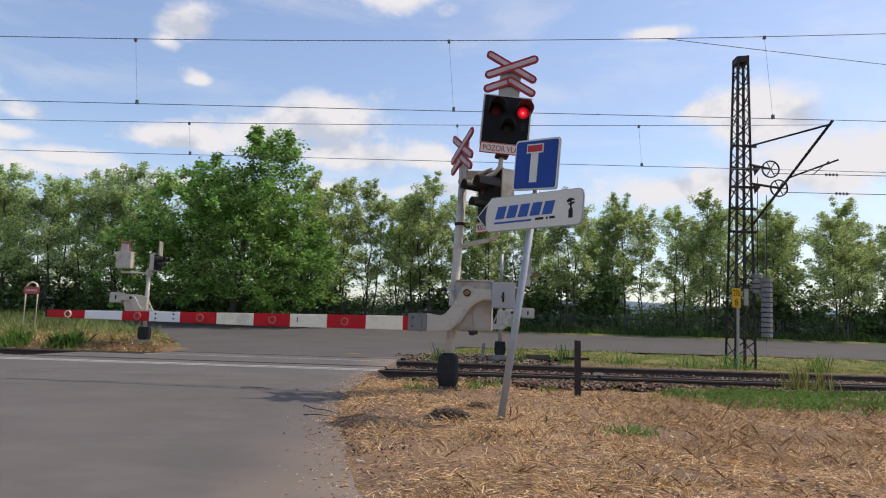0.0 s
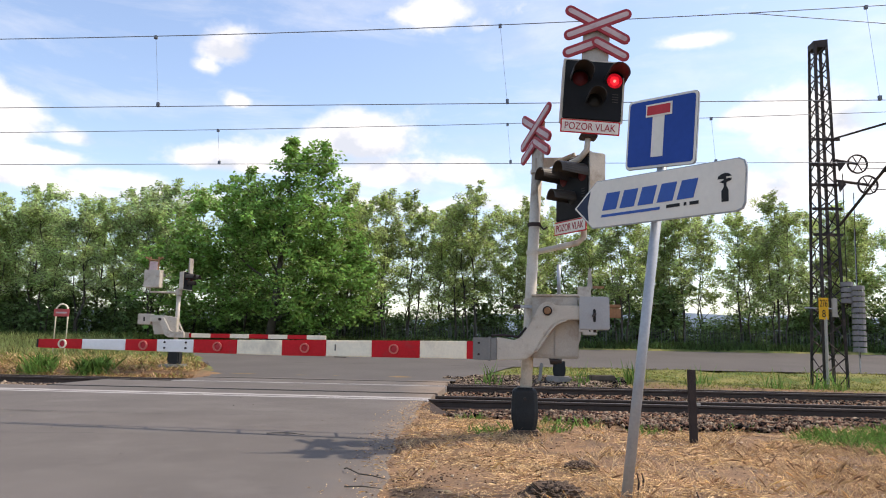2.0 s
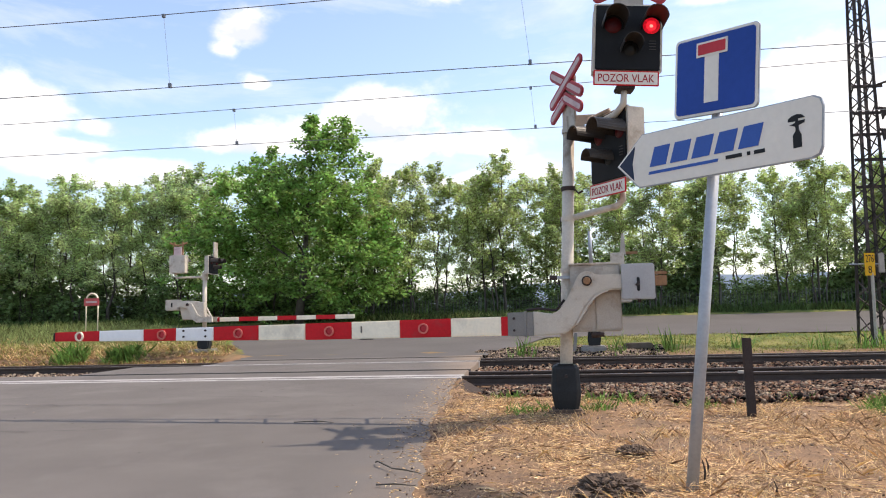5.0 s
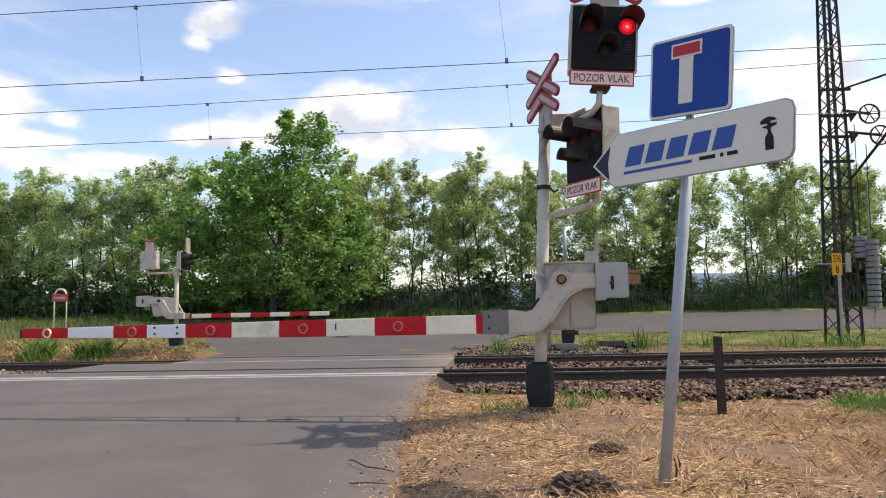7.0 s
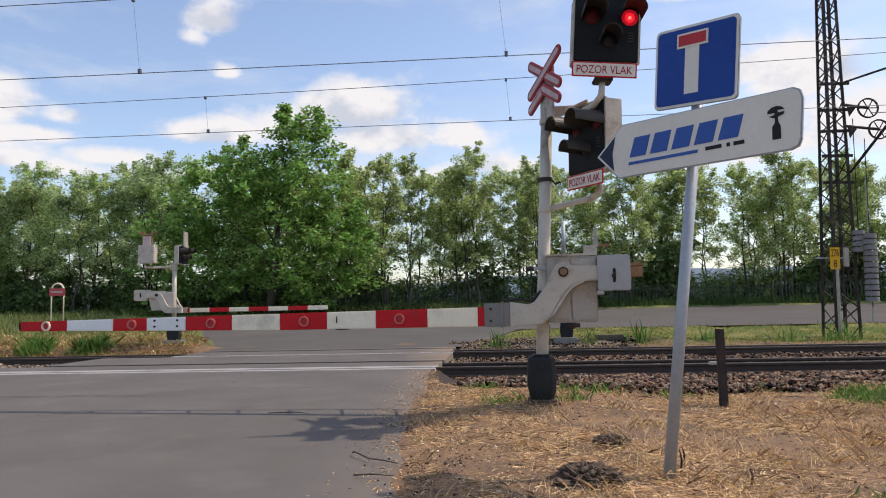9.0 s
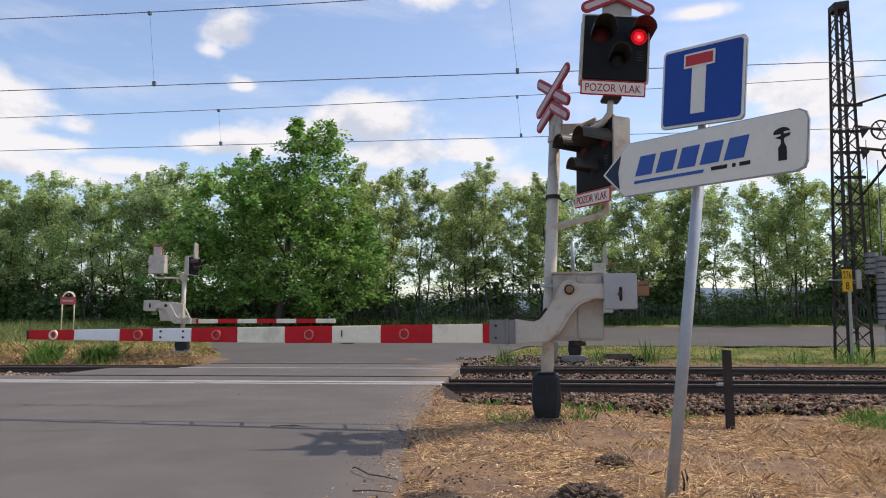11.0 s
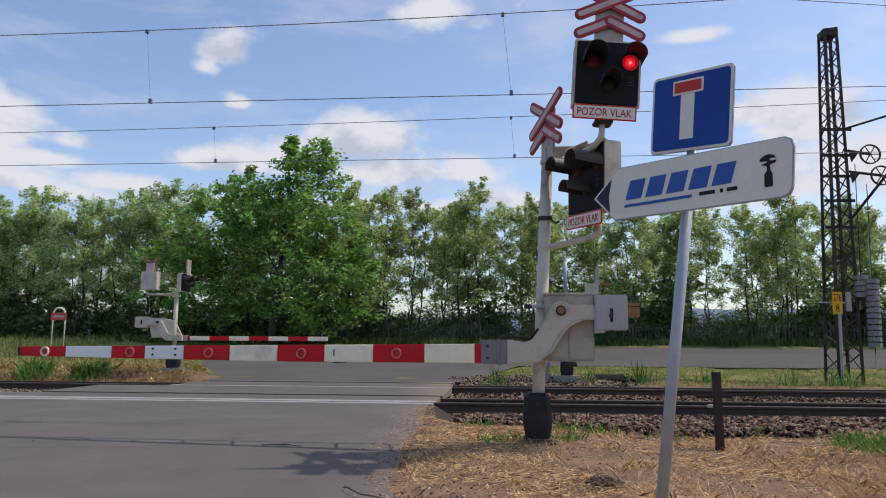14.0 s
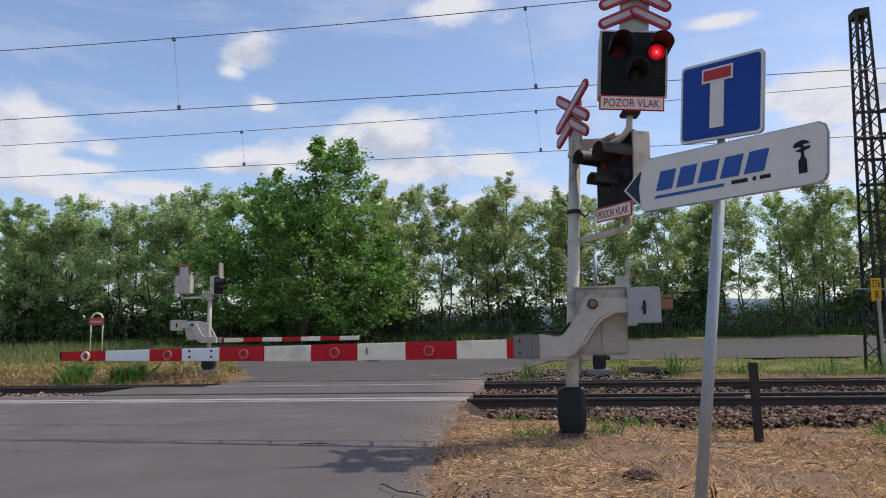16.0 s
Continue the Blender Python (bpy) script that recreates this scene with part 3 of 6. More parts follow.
def hood(m, cx, cz, r, length, n=16, a0=-20, a1=200):
    """A visor: three quarters of a tube, open below."""
    bm = bmesh.new()
    rows = []
    for rr in (r, r - 0.006):
        for yy, cut in ((0.0, 0.0), (-length, 14.0)):
            rows.append([bm.verts.new(m @ Vector((cx + rr * math.cos(radians(a)), yy, cz + rr * math.sin(radians(a))))) for a in np.linspace(a0 + cut, a1 - cut, n)])
    for a, b in ((0, 1), (3, 2), (1, 3), (2, 0)):
        for k in range(n - 1):
            bm.faces.new((rows[a][k], rows[a][k + 1], rows[b][k + 1], rows[b][k]))
    bmesh.ops.recalc_face_normals(bm, faces=bm.faces)
    return bm


def signal_head(parent, m, lit, w=0.68, h=0.62, body=None, depth=0.2, plate=True, hoods=0.24):
    """Two red lights over a clear one on a black face; m: lower left corner of the face, facing -y."""
    body = body or M_POLE
    head = part("signal_box", box(0, w, 0.012, depth, 0, h, 0.012, m=m), body, parent, "cream painted signal housing with a black front")
    part("signal_face", box(0.008, w - 0.008, -0.004, 0.016, 0.008, h - 0.008, 0.008, m=m), M_BLACK, head, "black signal face")
    for k, (cx, cz) in enumerate(((0.27 * w, 0.68 * h), (0.88 * w - 0.02, 0.68 * h), (0.53 * w, 0.32 * h))):
        on = lit == k
        part("lens", disc(cx, cz, -0.008, 0.074 if k < 2 else 0.058, m=m), M_LENS_ON if on else (M_LENS if k < 2 else M_LENSW), head, "lit red lens" if on else "unlit lens")
        if on:
            part("lens_core", disc(cx - 0.004, cz - 0.006, -0.024, 0.044, 0.008, m=m), M_LENS_CORE, head, "glowing red lamp core")
            part("lens_centre", disc(cx - 0.006, cz - 0.012, -0.034, 0.015, 0.004, m=m), M_LENS_HOT, head, "bright lamp centre")
        part("visor", hood(m, cx, cz, 0.1 if k < 2 else 0.085, hoods if k < 2 else hoods * 0.85), M_VISOR, head, "black visor")
    for k in range(4):
        part("vent_slot", box(0.82 * w, 0.92 * w, -0.009, -0.003, 0.32 * h + k * 0.025, 0.32 * h + k * 0.025 + 0.008, 0, m=m), M_VISOR, head)
    if plate:
        pm = m @ Matrix.Translation((w / 2 - 0.01, -0.01, -0.068))
        board = part("warning_plate", prism(rounded(-w * 0.49, w * 0.49, -0.066, 0.066, 0.006), 0.0, 0.008, m=pm), M_RED, head, "white plate with a red border")
        part("plate_field", prism(rounded(-w * 0.49 + 0.012, w * 0.49 - 0.012, -0.055, 0.055, 0.004), -0.003, 0.0, m=pm), M_SIGNWHITE, board)
        lettering("POZOR VLAK", w * 0.84, 0.07, pm @ Matrix.Translation((0, -0.003, 0)), M_TEXTRED, board)
    part("rim", prism(rounded(-0.012, w + 0.012, -0.008, h + 0.008, 0.015), 0.012, 0.03, m=m), body, head)
    return head


gate = thing("barrier_gate", pose(0.02, 0.12, 0), "closed crossing gate with striped boom, warning lights and crossbucks", "crossing gate", "crossing gates")
G = gate.matrix_world.inverted()


def pole_x(z):
    return 0.02 + 0.05 * z


part("pole", tube([(pole_x(0.05), 0.12, 0.05), (pole_x(1.0), 0.12, 1.0), (pole_x(2.74), 0.12, 2.74)], [0.058, 0.058, 0.055], 20, m=G), M_POLE, gate, "cream painted steel pole, leaning", True)
for z in (1.34, 1.83, 2.12, 2.68):
    part("pole_collar", tube([(pole_x(z), 0.12, z - 0.02), (pole_x(z), 0.12, z + 0.02)], 0.068, 20, m=G), M_POLE if z != 2.12 else M_RUST, gate)
part("pole_cap", tube([(pole_x(2.74), 0.12, 2.735), (pole_x(2.78), 0.12, 2.77)], [0.06, 0.03], 16, m=G), M_GREY, gate)
bm = bmesh.new()
rows = []
for z, hx, hy, cut in ((0.04, 0.105, 0.10, 0.035), (0.14, 0.127, 0.12, 0.04), (0.22, 0.134, 0.125, 0.04), (0.43, 0.122, 0.115, 0.035), (0.455, 0.10, 0.095, 0.03)):
    ring8 = [(hx, cut - hy), (hx, hy - cut), (hx - cut, hy), (cut - hx, hy), (-hx, hy - cut), (-hx, cut - hy), (cut - hx, -hy), (hx - cut, -hy)]
    rows.append([bm.verts.new(G @ Vector((0.03 + a, 0.12 + b, z))) for a, b in ring8])
for a, b in zip(rows, rows[1:]):
    for k in range(8):
        bm.faces.new((a[k], a[(k + 1) % 8], b[(k + 1) % 8], b[k]))
bm.faces.new(rows[-1])
bm.faces.new(rows[0][::-1])
bmesh.ops.bevel(bm, geom=list(bm.edges), offset=0.006, segments=1, affect="EDGES", clamp_overlap=True)
cover = part("base_cover", bm, M_BLACKBASE, gate, "black bolted base cover")
part("cover_lip", box(-0.05, 0.11, 0.02, 0.22, 0.448, 0.468, 0.008, m=G), M_BLACKBASE, cover)
part("cover_bolt", tube([(0.03, -0.02, 0.36), (0.03, 0.01, 0.36)], 0.016, 8, m=G), M_RUST, cover)
part("foot_plinth", box(-0.13, 0.19, -0.04, 0.29, -0.12, 0.055, 0.03, m=G), M_SOIL, gate)

# drive with boom, turned a little from the track
D = G @ frame_at(0, -0.1, -6)
drive = part("drive_box", box(0.09, 0.545, 0.1, 0.42, 0.76, 1.383, 0.012, m=D), M_GREY, gate, "grey painted drive housing")
part("drive_door", box(0.31, 0.54, 0.09, 0.102, 0.78, 1.36, 0.006, m=D), M_GREY, drive)
part("drive_lid", box(0.08, 0.555, 0.085, 0.43, 1.375, 1.395, 0.006, m=D), M_GREYL, drive)
part("drain", tube([(0.3, 0.2, 0.7), (0.3, 0.2, 0.77)], [0.035, 0.05], 10, m=D), M_RUST, drive)
part("drain", tube([(0.27, 0.1, 0.735), (0.38, 0.1, 0.735)], 0.02, 8, m=D), M_RUST, drive)
ARM = [(-0.25, 0.735), (-0.03, 0.742), (0.03, 0.752), (0.085, 0.78), (0.13, 0.83), (0.19, 0.93), (0.25, 1.02), (0.31, 1.09), (0.37, 1.125), (0.43, 1.137), (0.60, 1.137), (0.60, 1.277), (0.36, 1.277), (0.318, 1.285), (0.29, 1.305), (0.25, 1.316), (0.21, 1.308), (0.178, 1.288), (0.15, 1.245), (0.12, 1.18), (0.065, 1.08), (0.01, 0.995), (-0.03, 0.955), (-0.08, 0.935), (-0.25, 0.96)]
arm = part("boom_arm", prism(ARM, -0.02, 0.07, 0.012, m=D), M_GREYL, gate, "curved grey boom arm")
part("arm_flange", prism([(x, z) for x, z in ((0.13, 0.83), (0.19, 0.93), (0.25, 1.02), (0.31, 1.09), (0.37, 1.125), (0.43, 1.137), (0.43, 1.125), (0.38, 1.11), (0.325, 1.08), (0.265, 1.01), (0.205, 0.92), (0.145, 0.825))], -0.025, 0.09, m=D), M_GREYL, arm)
part("pivot", tube([(0.245, -0.055, 1.224), (0.245, 0.0, 1.224)], [0.03, 0.042], 16, m=D), M_WOOD, arm, "rust red pivot bolt")
part("pivot_ring", ring(0.245, 1.224, -0.02, 0.046, 0.012, m=D), M_RUST, arm)
weight = part("counterweight", box(0.55, 0.838, -0.05, 0.14, 1.045, 1.365, 0.01, m=D), M_STEELGREY, gate, "pale grey counterweight with a slot")
part("slot", prism(stadium((0.695, 1.13), (0.695, 1.23), 0.013), -0.054, -0.048, m=D), M_TEXT, weight)
part("lever", tube([(0.68, -0.075, 1.17), (0.70, -0.06, 1.20)], 0.014, 8, m=D), M_RUST, weight)
part("beam_end", box(0.838, 0.945, 0.0, 0.08, 1.163, 1.255, 0.004, m=D), M_WOOD, gate, "weathered brown beam end")
part("beam_end", box(0.838, 0.945, 0.0, 0.08, 1.262, 1.292, 0.004, m=D), M_WOOD, gate, "weathered brown beam end")
part("weight_bolt", tube([(0.7, 0.02, 1.02), (0.7, 0.02, 1.05)], 0.016, 8, m=D), M_RUST, weight)
joint = part("boom_socket", box(-0.49, -0.25, -0.012, 0.062, 0.735, 0.955, 0.006, m=D), M_SOCKET, gate, "dull grey boom socket")
for z in (0.79, 0.9):
    part("socket_bolt", tube([(-0.43, -0.025, z), (-0.43, -0.01, z)], 0.012, 8, m=D), M_RUST, joint)
part("socket_rib", box(-0.335, -0.315, -0.03, 0.07, 0.725, 0.965, 0.003, m=D), M_SOCKET, joint)
part("cable", tube([(-0.32, 0.08, 0.975), (-0.2, 0.09, 0.985), (-0.05, 0.1, 0.965), (0.03, 0.12, 1.06)], 0.012, 8, m=D), M_RUST, joint)

CUTS = [-0.465, -0.554, -1.032, -1.535, -2.024, -2.509, -3.014, -3.515, -3.945, -4.325, -4.857, -5.404]


def boom_top(x):
    return lerp_table(x, [(-5.404, 0.861), (-0.4, 0.92)])


def boom_low(x):
    return lerp_table(x, [(-5.404, 0.765), (-2.5, 0.735), (-0.4, 0.742)])


for k, (b, a) in enumerate(zip(CUTS, CUTS[1:])):
    red = k % 2 == 0
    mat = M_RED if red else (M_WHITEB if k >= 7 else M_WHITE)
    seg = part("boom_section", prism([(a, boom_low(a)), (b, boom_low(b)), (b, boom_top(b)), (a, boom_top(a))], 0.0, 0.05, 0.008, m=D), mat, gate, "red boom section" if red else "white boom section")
    if k % 2 == 0 and k > 0:
        c = {2: -1.30, 4: -2.253, 6: -3.231, 8: -4.101, 10: -5.089}[k]
        zc = (boom_top(c) + boom_low(c)) / 2
        part("reflector_ring", ring(c, zc, 0.0, 0.05, 0.014, m=D), M_RINGRED if k < 10 else M_WHITE, seg, "raised reflector ring")
        part("reflector", disc(c, zc, -0.001, 0.036, 0.006, m=D), M_SIGNRED, seg)
    elif k == 7:
        for dx in (-3.6, -3.85):
            for dz in (0.79, 0.85):
                part("boom_bolt", tube([(dx, -0.012, dz), (dx, 0.0, dz)], 0.011, 8, m=D), M_RUST, seg)
    elif k == 3:
        part("boom_clip", tube([(-1.92, -0.012, 0.86), (-1.92, -0.012, 0.80), (-1.915, -0.012, 0.80)], 0.006, 6, m=D), M_RUST, seg)
        part("boom_clip", box(-1.93, -1.80, -0.015, 0.0, 0.728, 0.737, 0.002, m=D), M_RUST, seg)
part("boom_tip", prism([(-5.425, 0.772), (-5.404, 0.765), (-5.404, 0.861), (-5.425, 0.853)], 0.004, 0.046, m=D), M_RUST, gate)

# rear bar of the boom, tied to the striped one by spacers
part("rear_bar", tube([(0.2, 0.46, 0.85), (-0.45, 0.44, 0.83), (-5.0, 0.09, 0.82)], 0.022, 8, m=D), M_GREY, gate, "thin grey rear bar of the boom")
for k in range(8):
    x = -0.75 - 0.52 * k
    part("boom_spacer", tube([(x, 0.05, 0.825), (x - 0.12, lerp_table(x - 0.12, [(-5.0, 0.09), (-0.45, 0.44)]), 0.825)], 0.016, 6, m=D), M_GREY, gate)
part("pole_clamp", box(pole_x(1.28) - 0.16, pole_x(1.28) + 0.09, 0.03, 0.06, 1.255, 1.285, 0.006, m=G), M_GALV, gate)
part("clamp_bolt", tube([(pole_x(1.28) - 0.17, 0.045, 1.27), (pole_x(1.28) - 0.10, 0.045, 1.27)], 0.022, 8, m=G), M_RUST, gate)

# signals on the pole
A = G @ frame_at(0.35, -0.53, 3, 4, 3.05)
signal_head(gate, A, 1, w=0.575, h=0.60)
crossbuck(gate, A @ Matrix.Translation((0.30, 0.05, 0.995)), 0.272, 0.128, 0.053, 0.305)
part("signal_stem", tube([(0.615, -0.45, 2.92), (0.60, -0.45, 2.76), (0.54, -0.38, 2.69), (pole_x(2.6), 0.12, 2.6)], 0.03, 12, m=G), M_POLE, gate, "", True)
part("signal_stem_foot", box(0.20, 0.36, 0.0, 0.16, -0.16, -0.12, 0.01, m=A), M_RUST, gate)
part("stay", tube([(pole_x(2.72), 0.1, 2.72), (0.52, -0.1, 2.78)], 0.022, 10, m=G), M_POLE, gate)
B = G @ frame_at(0.345, 0.12, -64, 2.0, 2.14)
signal_head(gate, B, -1, w=0.60, h=0.63, hoods=0.29, depth=0.2)
part("signal_stem", tube([(0.61, -0.10, 2.14), (0.605, -0.10, 1.96), (0.55, -0.06, 1.91), (pole_x(1.83), 0.12, 1.83)], 0.03, 12, m=G), M_POLE, gate, "", True)
part("signal_strap", tube([(0.52, -0.14, 2.80), (pole_x(2.7), 0.1, 2.70)], 0.02, 10, m=G), M_POLE, gate)
part("head_bracket", box(pole_x(2.74) - 0.02, 0.52, -0.02, 0.08, 2.76, 2.80, 0.006, m=G), M_GREY, gate)
part("bracket_cheek", prism([(pole_x(2.74) - 0.03, 2.62), (pole_x(2.74) + 0.22, 2.74), (pole_x(2.74) + 0.22, 2.79), (pole_x(2.74) - 0.03, 2.79)], -0.03, -0.018, m=G), M_GREY, gate)
part("hook", tube([(pole_x(2.1) + 0.06, 0.05, 2.10), (pole_x(2.1) + 0.09, 0.03, 2.06), (pole_x(2.1) + 0.13, 0.02, 2.08)], 0.01, 6, m=G), M_RUST, gate)
crossbuck(gate, G @ frame_at(0.125, -0.06, -67, 3, 3.10), 0.285, 0.145, 0.053, 0.285)
part("crossbuck_post", tube([(pole_x(2.7), 0.08, 2.7), (0.13, 0.0, 3.1)], 0.025, 10, m=G), M_GREY, gate)

# ---- leaning sign post with two signs ----
post = thing("road_sign", pose(0.536, -2.73, 0), "leaning galvanised post with blue dead end sign and white arrow sign", "road sign")
P = post.matrix_world.inverted()
part("post", tube([(0.52, -2.735, -0.1), (0.678, -2.635, 1.0), (0.88, -2.513, 2.42)], 0.032, 20, m=P), M_GALV, post, "", True)
part("post_cap", tube([(0.88, -2.513, 2.42), (0.882, -2.513, 2.435)], [0.034, 0.02], 16, m=P), M_TEXT, post)
S = P @ frame_at(0.667, -2.386, -46.7) @ Matrix.Translation((0.252, -0.035, 2.292)) @ Matrix.Rotation(radians(5.2), 4, "Y")
sq = part("dead_end_sign", prism(rounded(-0.266, 0.266, -0.237, 0.237, 0.03), 0.0, 0.018, 0.003, m=S), M_GALV, post, "blue square sign with a white T and a red bar")
part("sign_border", prism(rounded(-0.263, 0.263, -0.234, 0.234, 0.03), -0.003, 0.0, m=S), M_SIGNWHITE, sq)
part("sign_field", prism(rounded(-0.248, 0.248, -0.219, 0.219, 0.022), -0.006, -0.003, m=S), M_BLUE, sq)
part("white_stem", prism([(-0.062, -0.165), (0.028, -0.165), (0.028, 0.11), (-0.062, 0.11)], -0.009, -0.006, m=S), M_SIGNWHITE, sq)
part("white_bar", prism([(-0.115, 0.105), (0.083, 0.105), (0.083, 0.19), (-0.115, 0.19)], -0.012, -0.006, m=S), M_SIGNWHITE, sq)
part("red_bar", prism([(-0.103, 0.117), (0.071, 0.117), (0.071, 0.178), (-0.103, 0.178)], -0.015, -0.012, m=S), M_SIGNRED, sq)
R = P @ frame_at(0.318, -2.17, -48.6) @ Matrix.Translation((0, 0, 1.853)) @ Matrix.Rotation(radians(1.2), 4, "Y") @ Matrix.Diagonal((1.008, 1, 1.02, 1)) @ Matrix.Translation((0, 0, -1.856))


OUT = [(0.0, 1.853), (0.165, 1.70)] + [(1.225, 1.698)] + [(1.262, 1.712), (1.277, 1.745), (1.29, 1.945), (1.278, 1.985), (1.245, 2.003)] + [(0.20, 2.02)]
board = part("direction_sign", prism(OUT, -0.03, -0.012, 0.003, m=R), M_GALV, post, "white arrow shaped direction sign with blue logo shapes")
cx, cz = 0.66, 1.857


def inset(pts, d):
    return [(cx + (x - cx) * (1 - d / 0.64), cz + (z - cz) * (1 - d / 0.16)) for x, z in pts]


part("sign_field", prism(inset(OUT, 0.007), -0.033, -0.03, m=R), M_SIGNWHITE, board)
part("arrow_head", prism([(0.025, 1.853), (0.135, 1.75), (0.125, 1.85), (0.15, 1.955)], -0.036, -0.033, m=R), M_NAVY, board)
# slanted blue logo shapes
for k in range(5):
    u = 0.265 + k * 0.145
    z0, z1 = 1.812, 1.925
    pts = [(u - 0.01, z0), (u + 0.105, z0), (u + 0.14, z1), (u + 0.03, z1)]
    part("logo_shape", prism(pts, -0.036, -0.033, m=R), M_LOGO, board)
part("logo_line", prism([(0.245, 1.768), (0.71, 1.768), (0.715, 1.785), (0.25, 1.785)], -0.036, -0.033, m=R), M_LOGO, board)
for k, (u, w) in enumerate(((0.76, 0.095), (0.885, 0.018), (0.925, 0.06))):
    part("small_print_bar", prism([(u, 1.771), (u + w, 1.771), (u + w, 1.791), (u, 1.791)], -0.036, -0.033, m=R), M_TEXT, board)
icon = [(1.135, 1.762), (1.178, 1.762), (1.178, 1.825), (1.166, 1.85), (1.166, 1.872), (1.195, 1.88), (1.20, 1.893), (1.165, 1.893), (1.165, 1.905), (1.20, 1.905), (1.185, 1.92), (1.16, 1.927), (1.135, 1.922), (1.115, 1.91), (1.112, 1.895), (1.15, 1.893), (1.15, 1.885), (1.12, 1.878), (1.15, 1.866), (1.15, 1.845), (1.135, 1.825)]
part("tool_icon", prism(icon, -0.036, -0.033, m=R), M_TEXT, board)
for z in (1.78, 1.95):
    part("clamp", tube([(0.42, 0.0, z), (0.62, 0.0, z)], 0.012, 8, m=R), M_GALV, board)

# ---- rusty marker post by the track ----
mark = thing("marker_post", pose(1.64, 0.0, -0.03), "rusty iron angle post standing beside the ballast", "post")
part("post", prism([(-0.032, -0.15), (0.042, -0.15), (0.032, 0.705), (-0.042, 0.71)], -0.035, 0.005, 0.004), M_RUST, mark)
part("flange", prism([(0.022, -0.15), (0.042, -0.15), (0.032, 0.70), (0.012, 0.70)], 0.005, 0.06, 0.002), M_RUST, mark)
part("crosspiece", box(-0.17, 0.16, 0.06, 0.08, 0.465, 0.495, 0.004), M_RUST, mark)
rod = thing("marker_stake", pose(2.56, 3.33, -0.33), "short rusty stake with a pale cap in ballast", "stake")
part("stake", box(-0.03, 0.03, -0.02, 0.02, 0, 0.4, 0.004), M_RUST, rod)
part("cap", box(-0.1, 0.06, -0.03, 0.03, 0.4, 0.44, 0.008), M_CHIPSTONE, rod, "pale chipped cap")

# ---- far gates ----
def far_gate(m, boom_length, side, label):
    g = thing("barrier_gate", m, label, "crossing gate", "crossing gates")
    part("pole", tube([(0, 0, 0.3), (0, 0, 2.25)], 0.06, 14), M_GREYL, g, "", True)
    part("pole_collar", tube([(0, 0, 2.05), (0, 0, 2.22)], 0.09, 14), M_GREYL, g)
    part("base_cover", prism([(-0.14, 0.1), (0.14, 0.1), (0.17, 0.25), (0.15, 0.5), (-0.15, 0.5), (-0.17, 0.25)], -0.14, 0.14, 0.03), M_BLACKBASE, g, "black base cover")
    part("foot_plinth", box(-0.35, 0.3, -0.3, 0.3, -0.2, 0.11, 0.04), M_CONC, g)
    s = side
    body = [(-0.62 * s, 1.46), (-0.25 * s, 1.46), (0.1 * s, 1.40), (0.12 * s, 0.95), (-0.5 * s, 0.93), (-0.55 * s, 1.1)]
    d = part("drive_box", prism(body, -0.32, -0.1, 0.015), M_GREYL, g, "pale grey drive housing")
    a = [(-0.55 * s, 1.34), (-0.3 * s, 1.34), (-0.1 * s, 1.2), (0.1 * s, 1.0), (0.32 * s, 1.0), (0.32 * s, 0.85), (-0.1 * s, 0.85), (-0.3 * s, 1.05), (-0.45 * s, 1.2), (-0.55 * s, 1.22)]
    part("boom_arm", prism(a, 0.12, 0.2, 0.01), M_GREYL, g)
    link_arm = [(-0.62, 1.42), (-0.32, 1.42), (-0.22, 1.38), (-0.14, 1.24), (-0.04, 1.06), (0.05, 1.01), (0.36, 1.01), (0.36, 0.85), (-0.08, 0.85), (-0.18, 0.92), (-0.28, 1.14), (-0.36, 1.26), (-0.62, 1.28)]
    part("lifting_arm", prism([(px * s, pz) for px, pz in link_arm], -0.40, -0.325, 0.01), M_POLE, g, "cream cranked lifting arm")
    part("pivot", tube([(-0.33 * s, -0.43, 1.35), (-0.33 * s, -0.39, 1.35)], 0.04, 12), M_RUST, g)
    part("brace", tube([(0.05 * s, -0.12, 1.36), (0.26 * s, -0.12, 0.95)], 0.025, 8), M_GREYL, g)
    w = part("counterweight", box(min(-0.98 * s, -0.6 * s), max(-0.98 * s, -0.6 * s), -0.36, -0.1, 1.2, 1.5, 0.02), M_GREYL, g, "counterweight with a slot")
    part("slot", box(-0.81, -0.77, -0.365, -0.355, 1.29, 1.41, 0.0) if s > 0 else box(0.77, 0.81, -0.365, -0.355, 1.29, 1.41, 0.0), M_TEXT, w)
    x, red = 0.26, False
    n = int(boom_length / 0.5)
    for k in range(n):
        x1 = x + (0.12 if k == 0 else boom_length / n)
        lo, hi = min(x * s, x1 * s), max(x * s, x1 * s)
        part("boom_section", box(lo, hi, 0.13, 0.18, 0.86, 0.98, 0.008), M_RED if k % 2 == 0 else M_WHITE, g, "red boom section" if k % 2 == 0 else "white boom section")
        x = x1
    return g


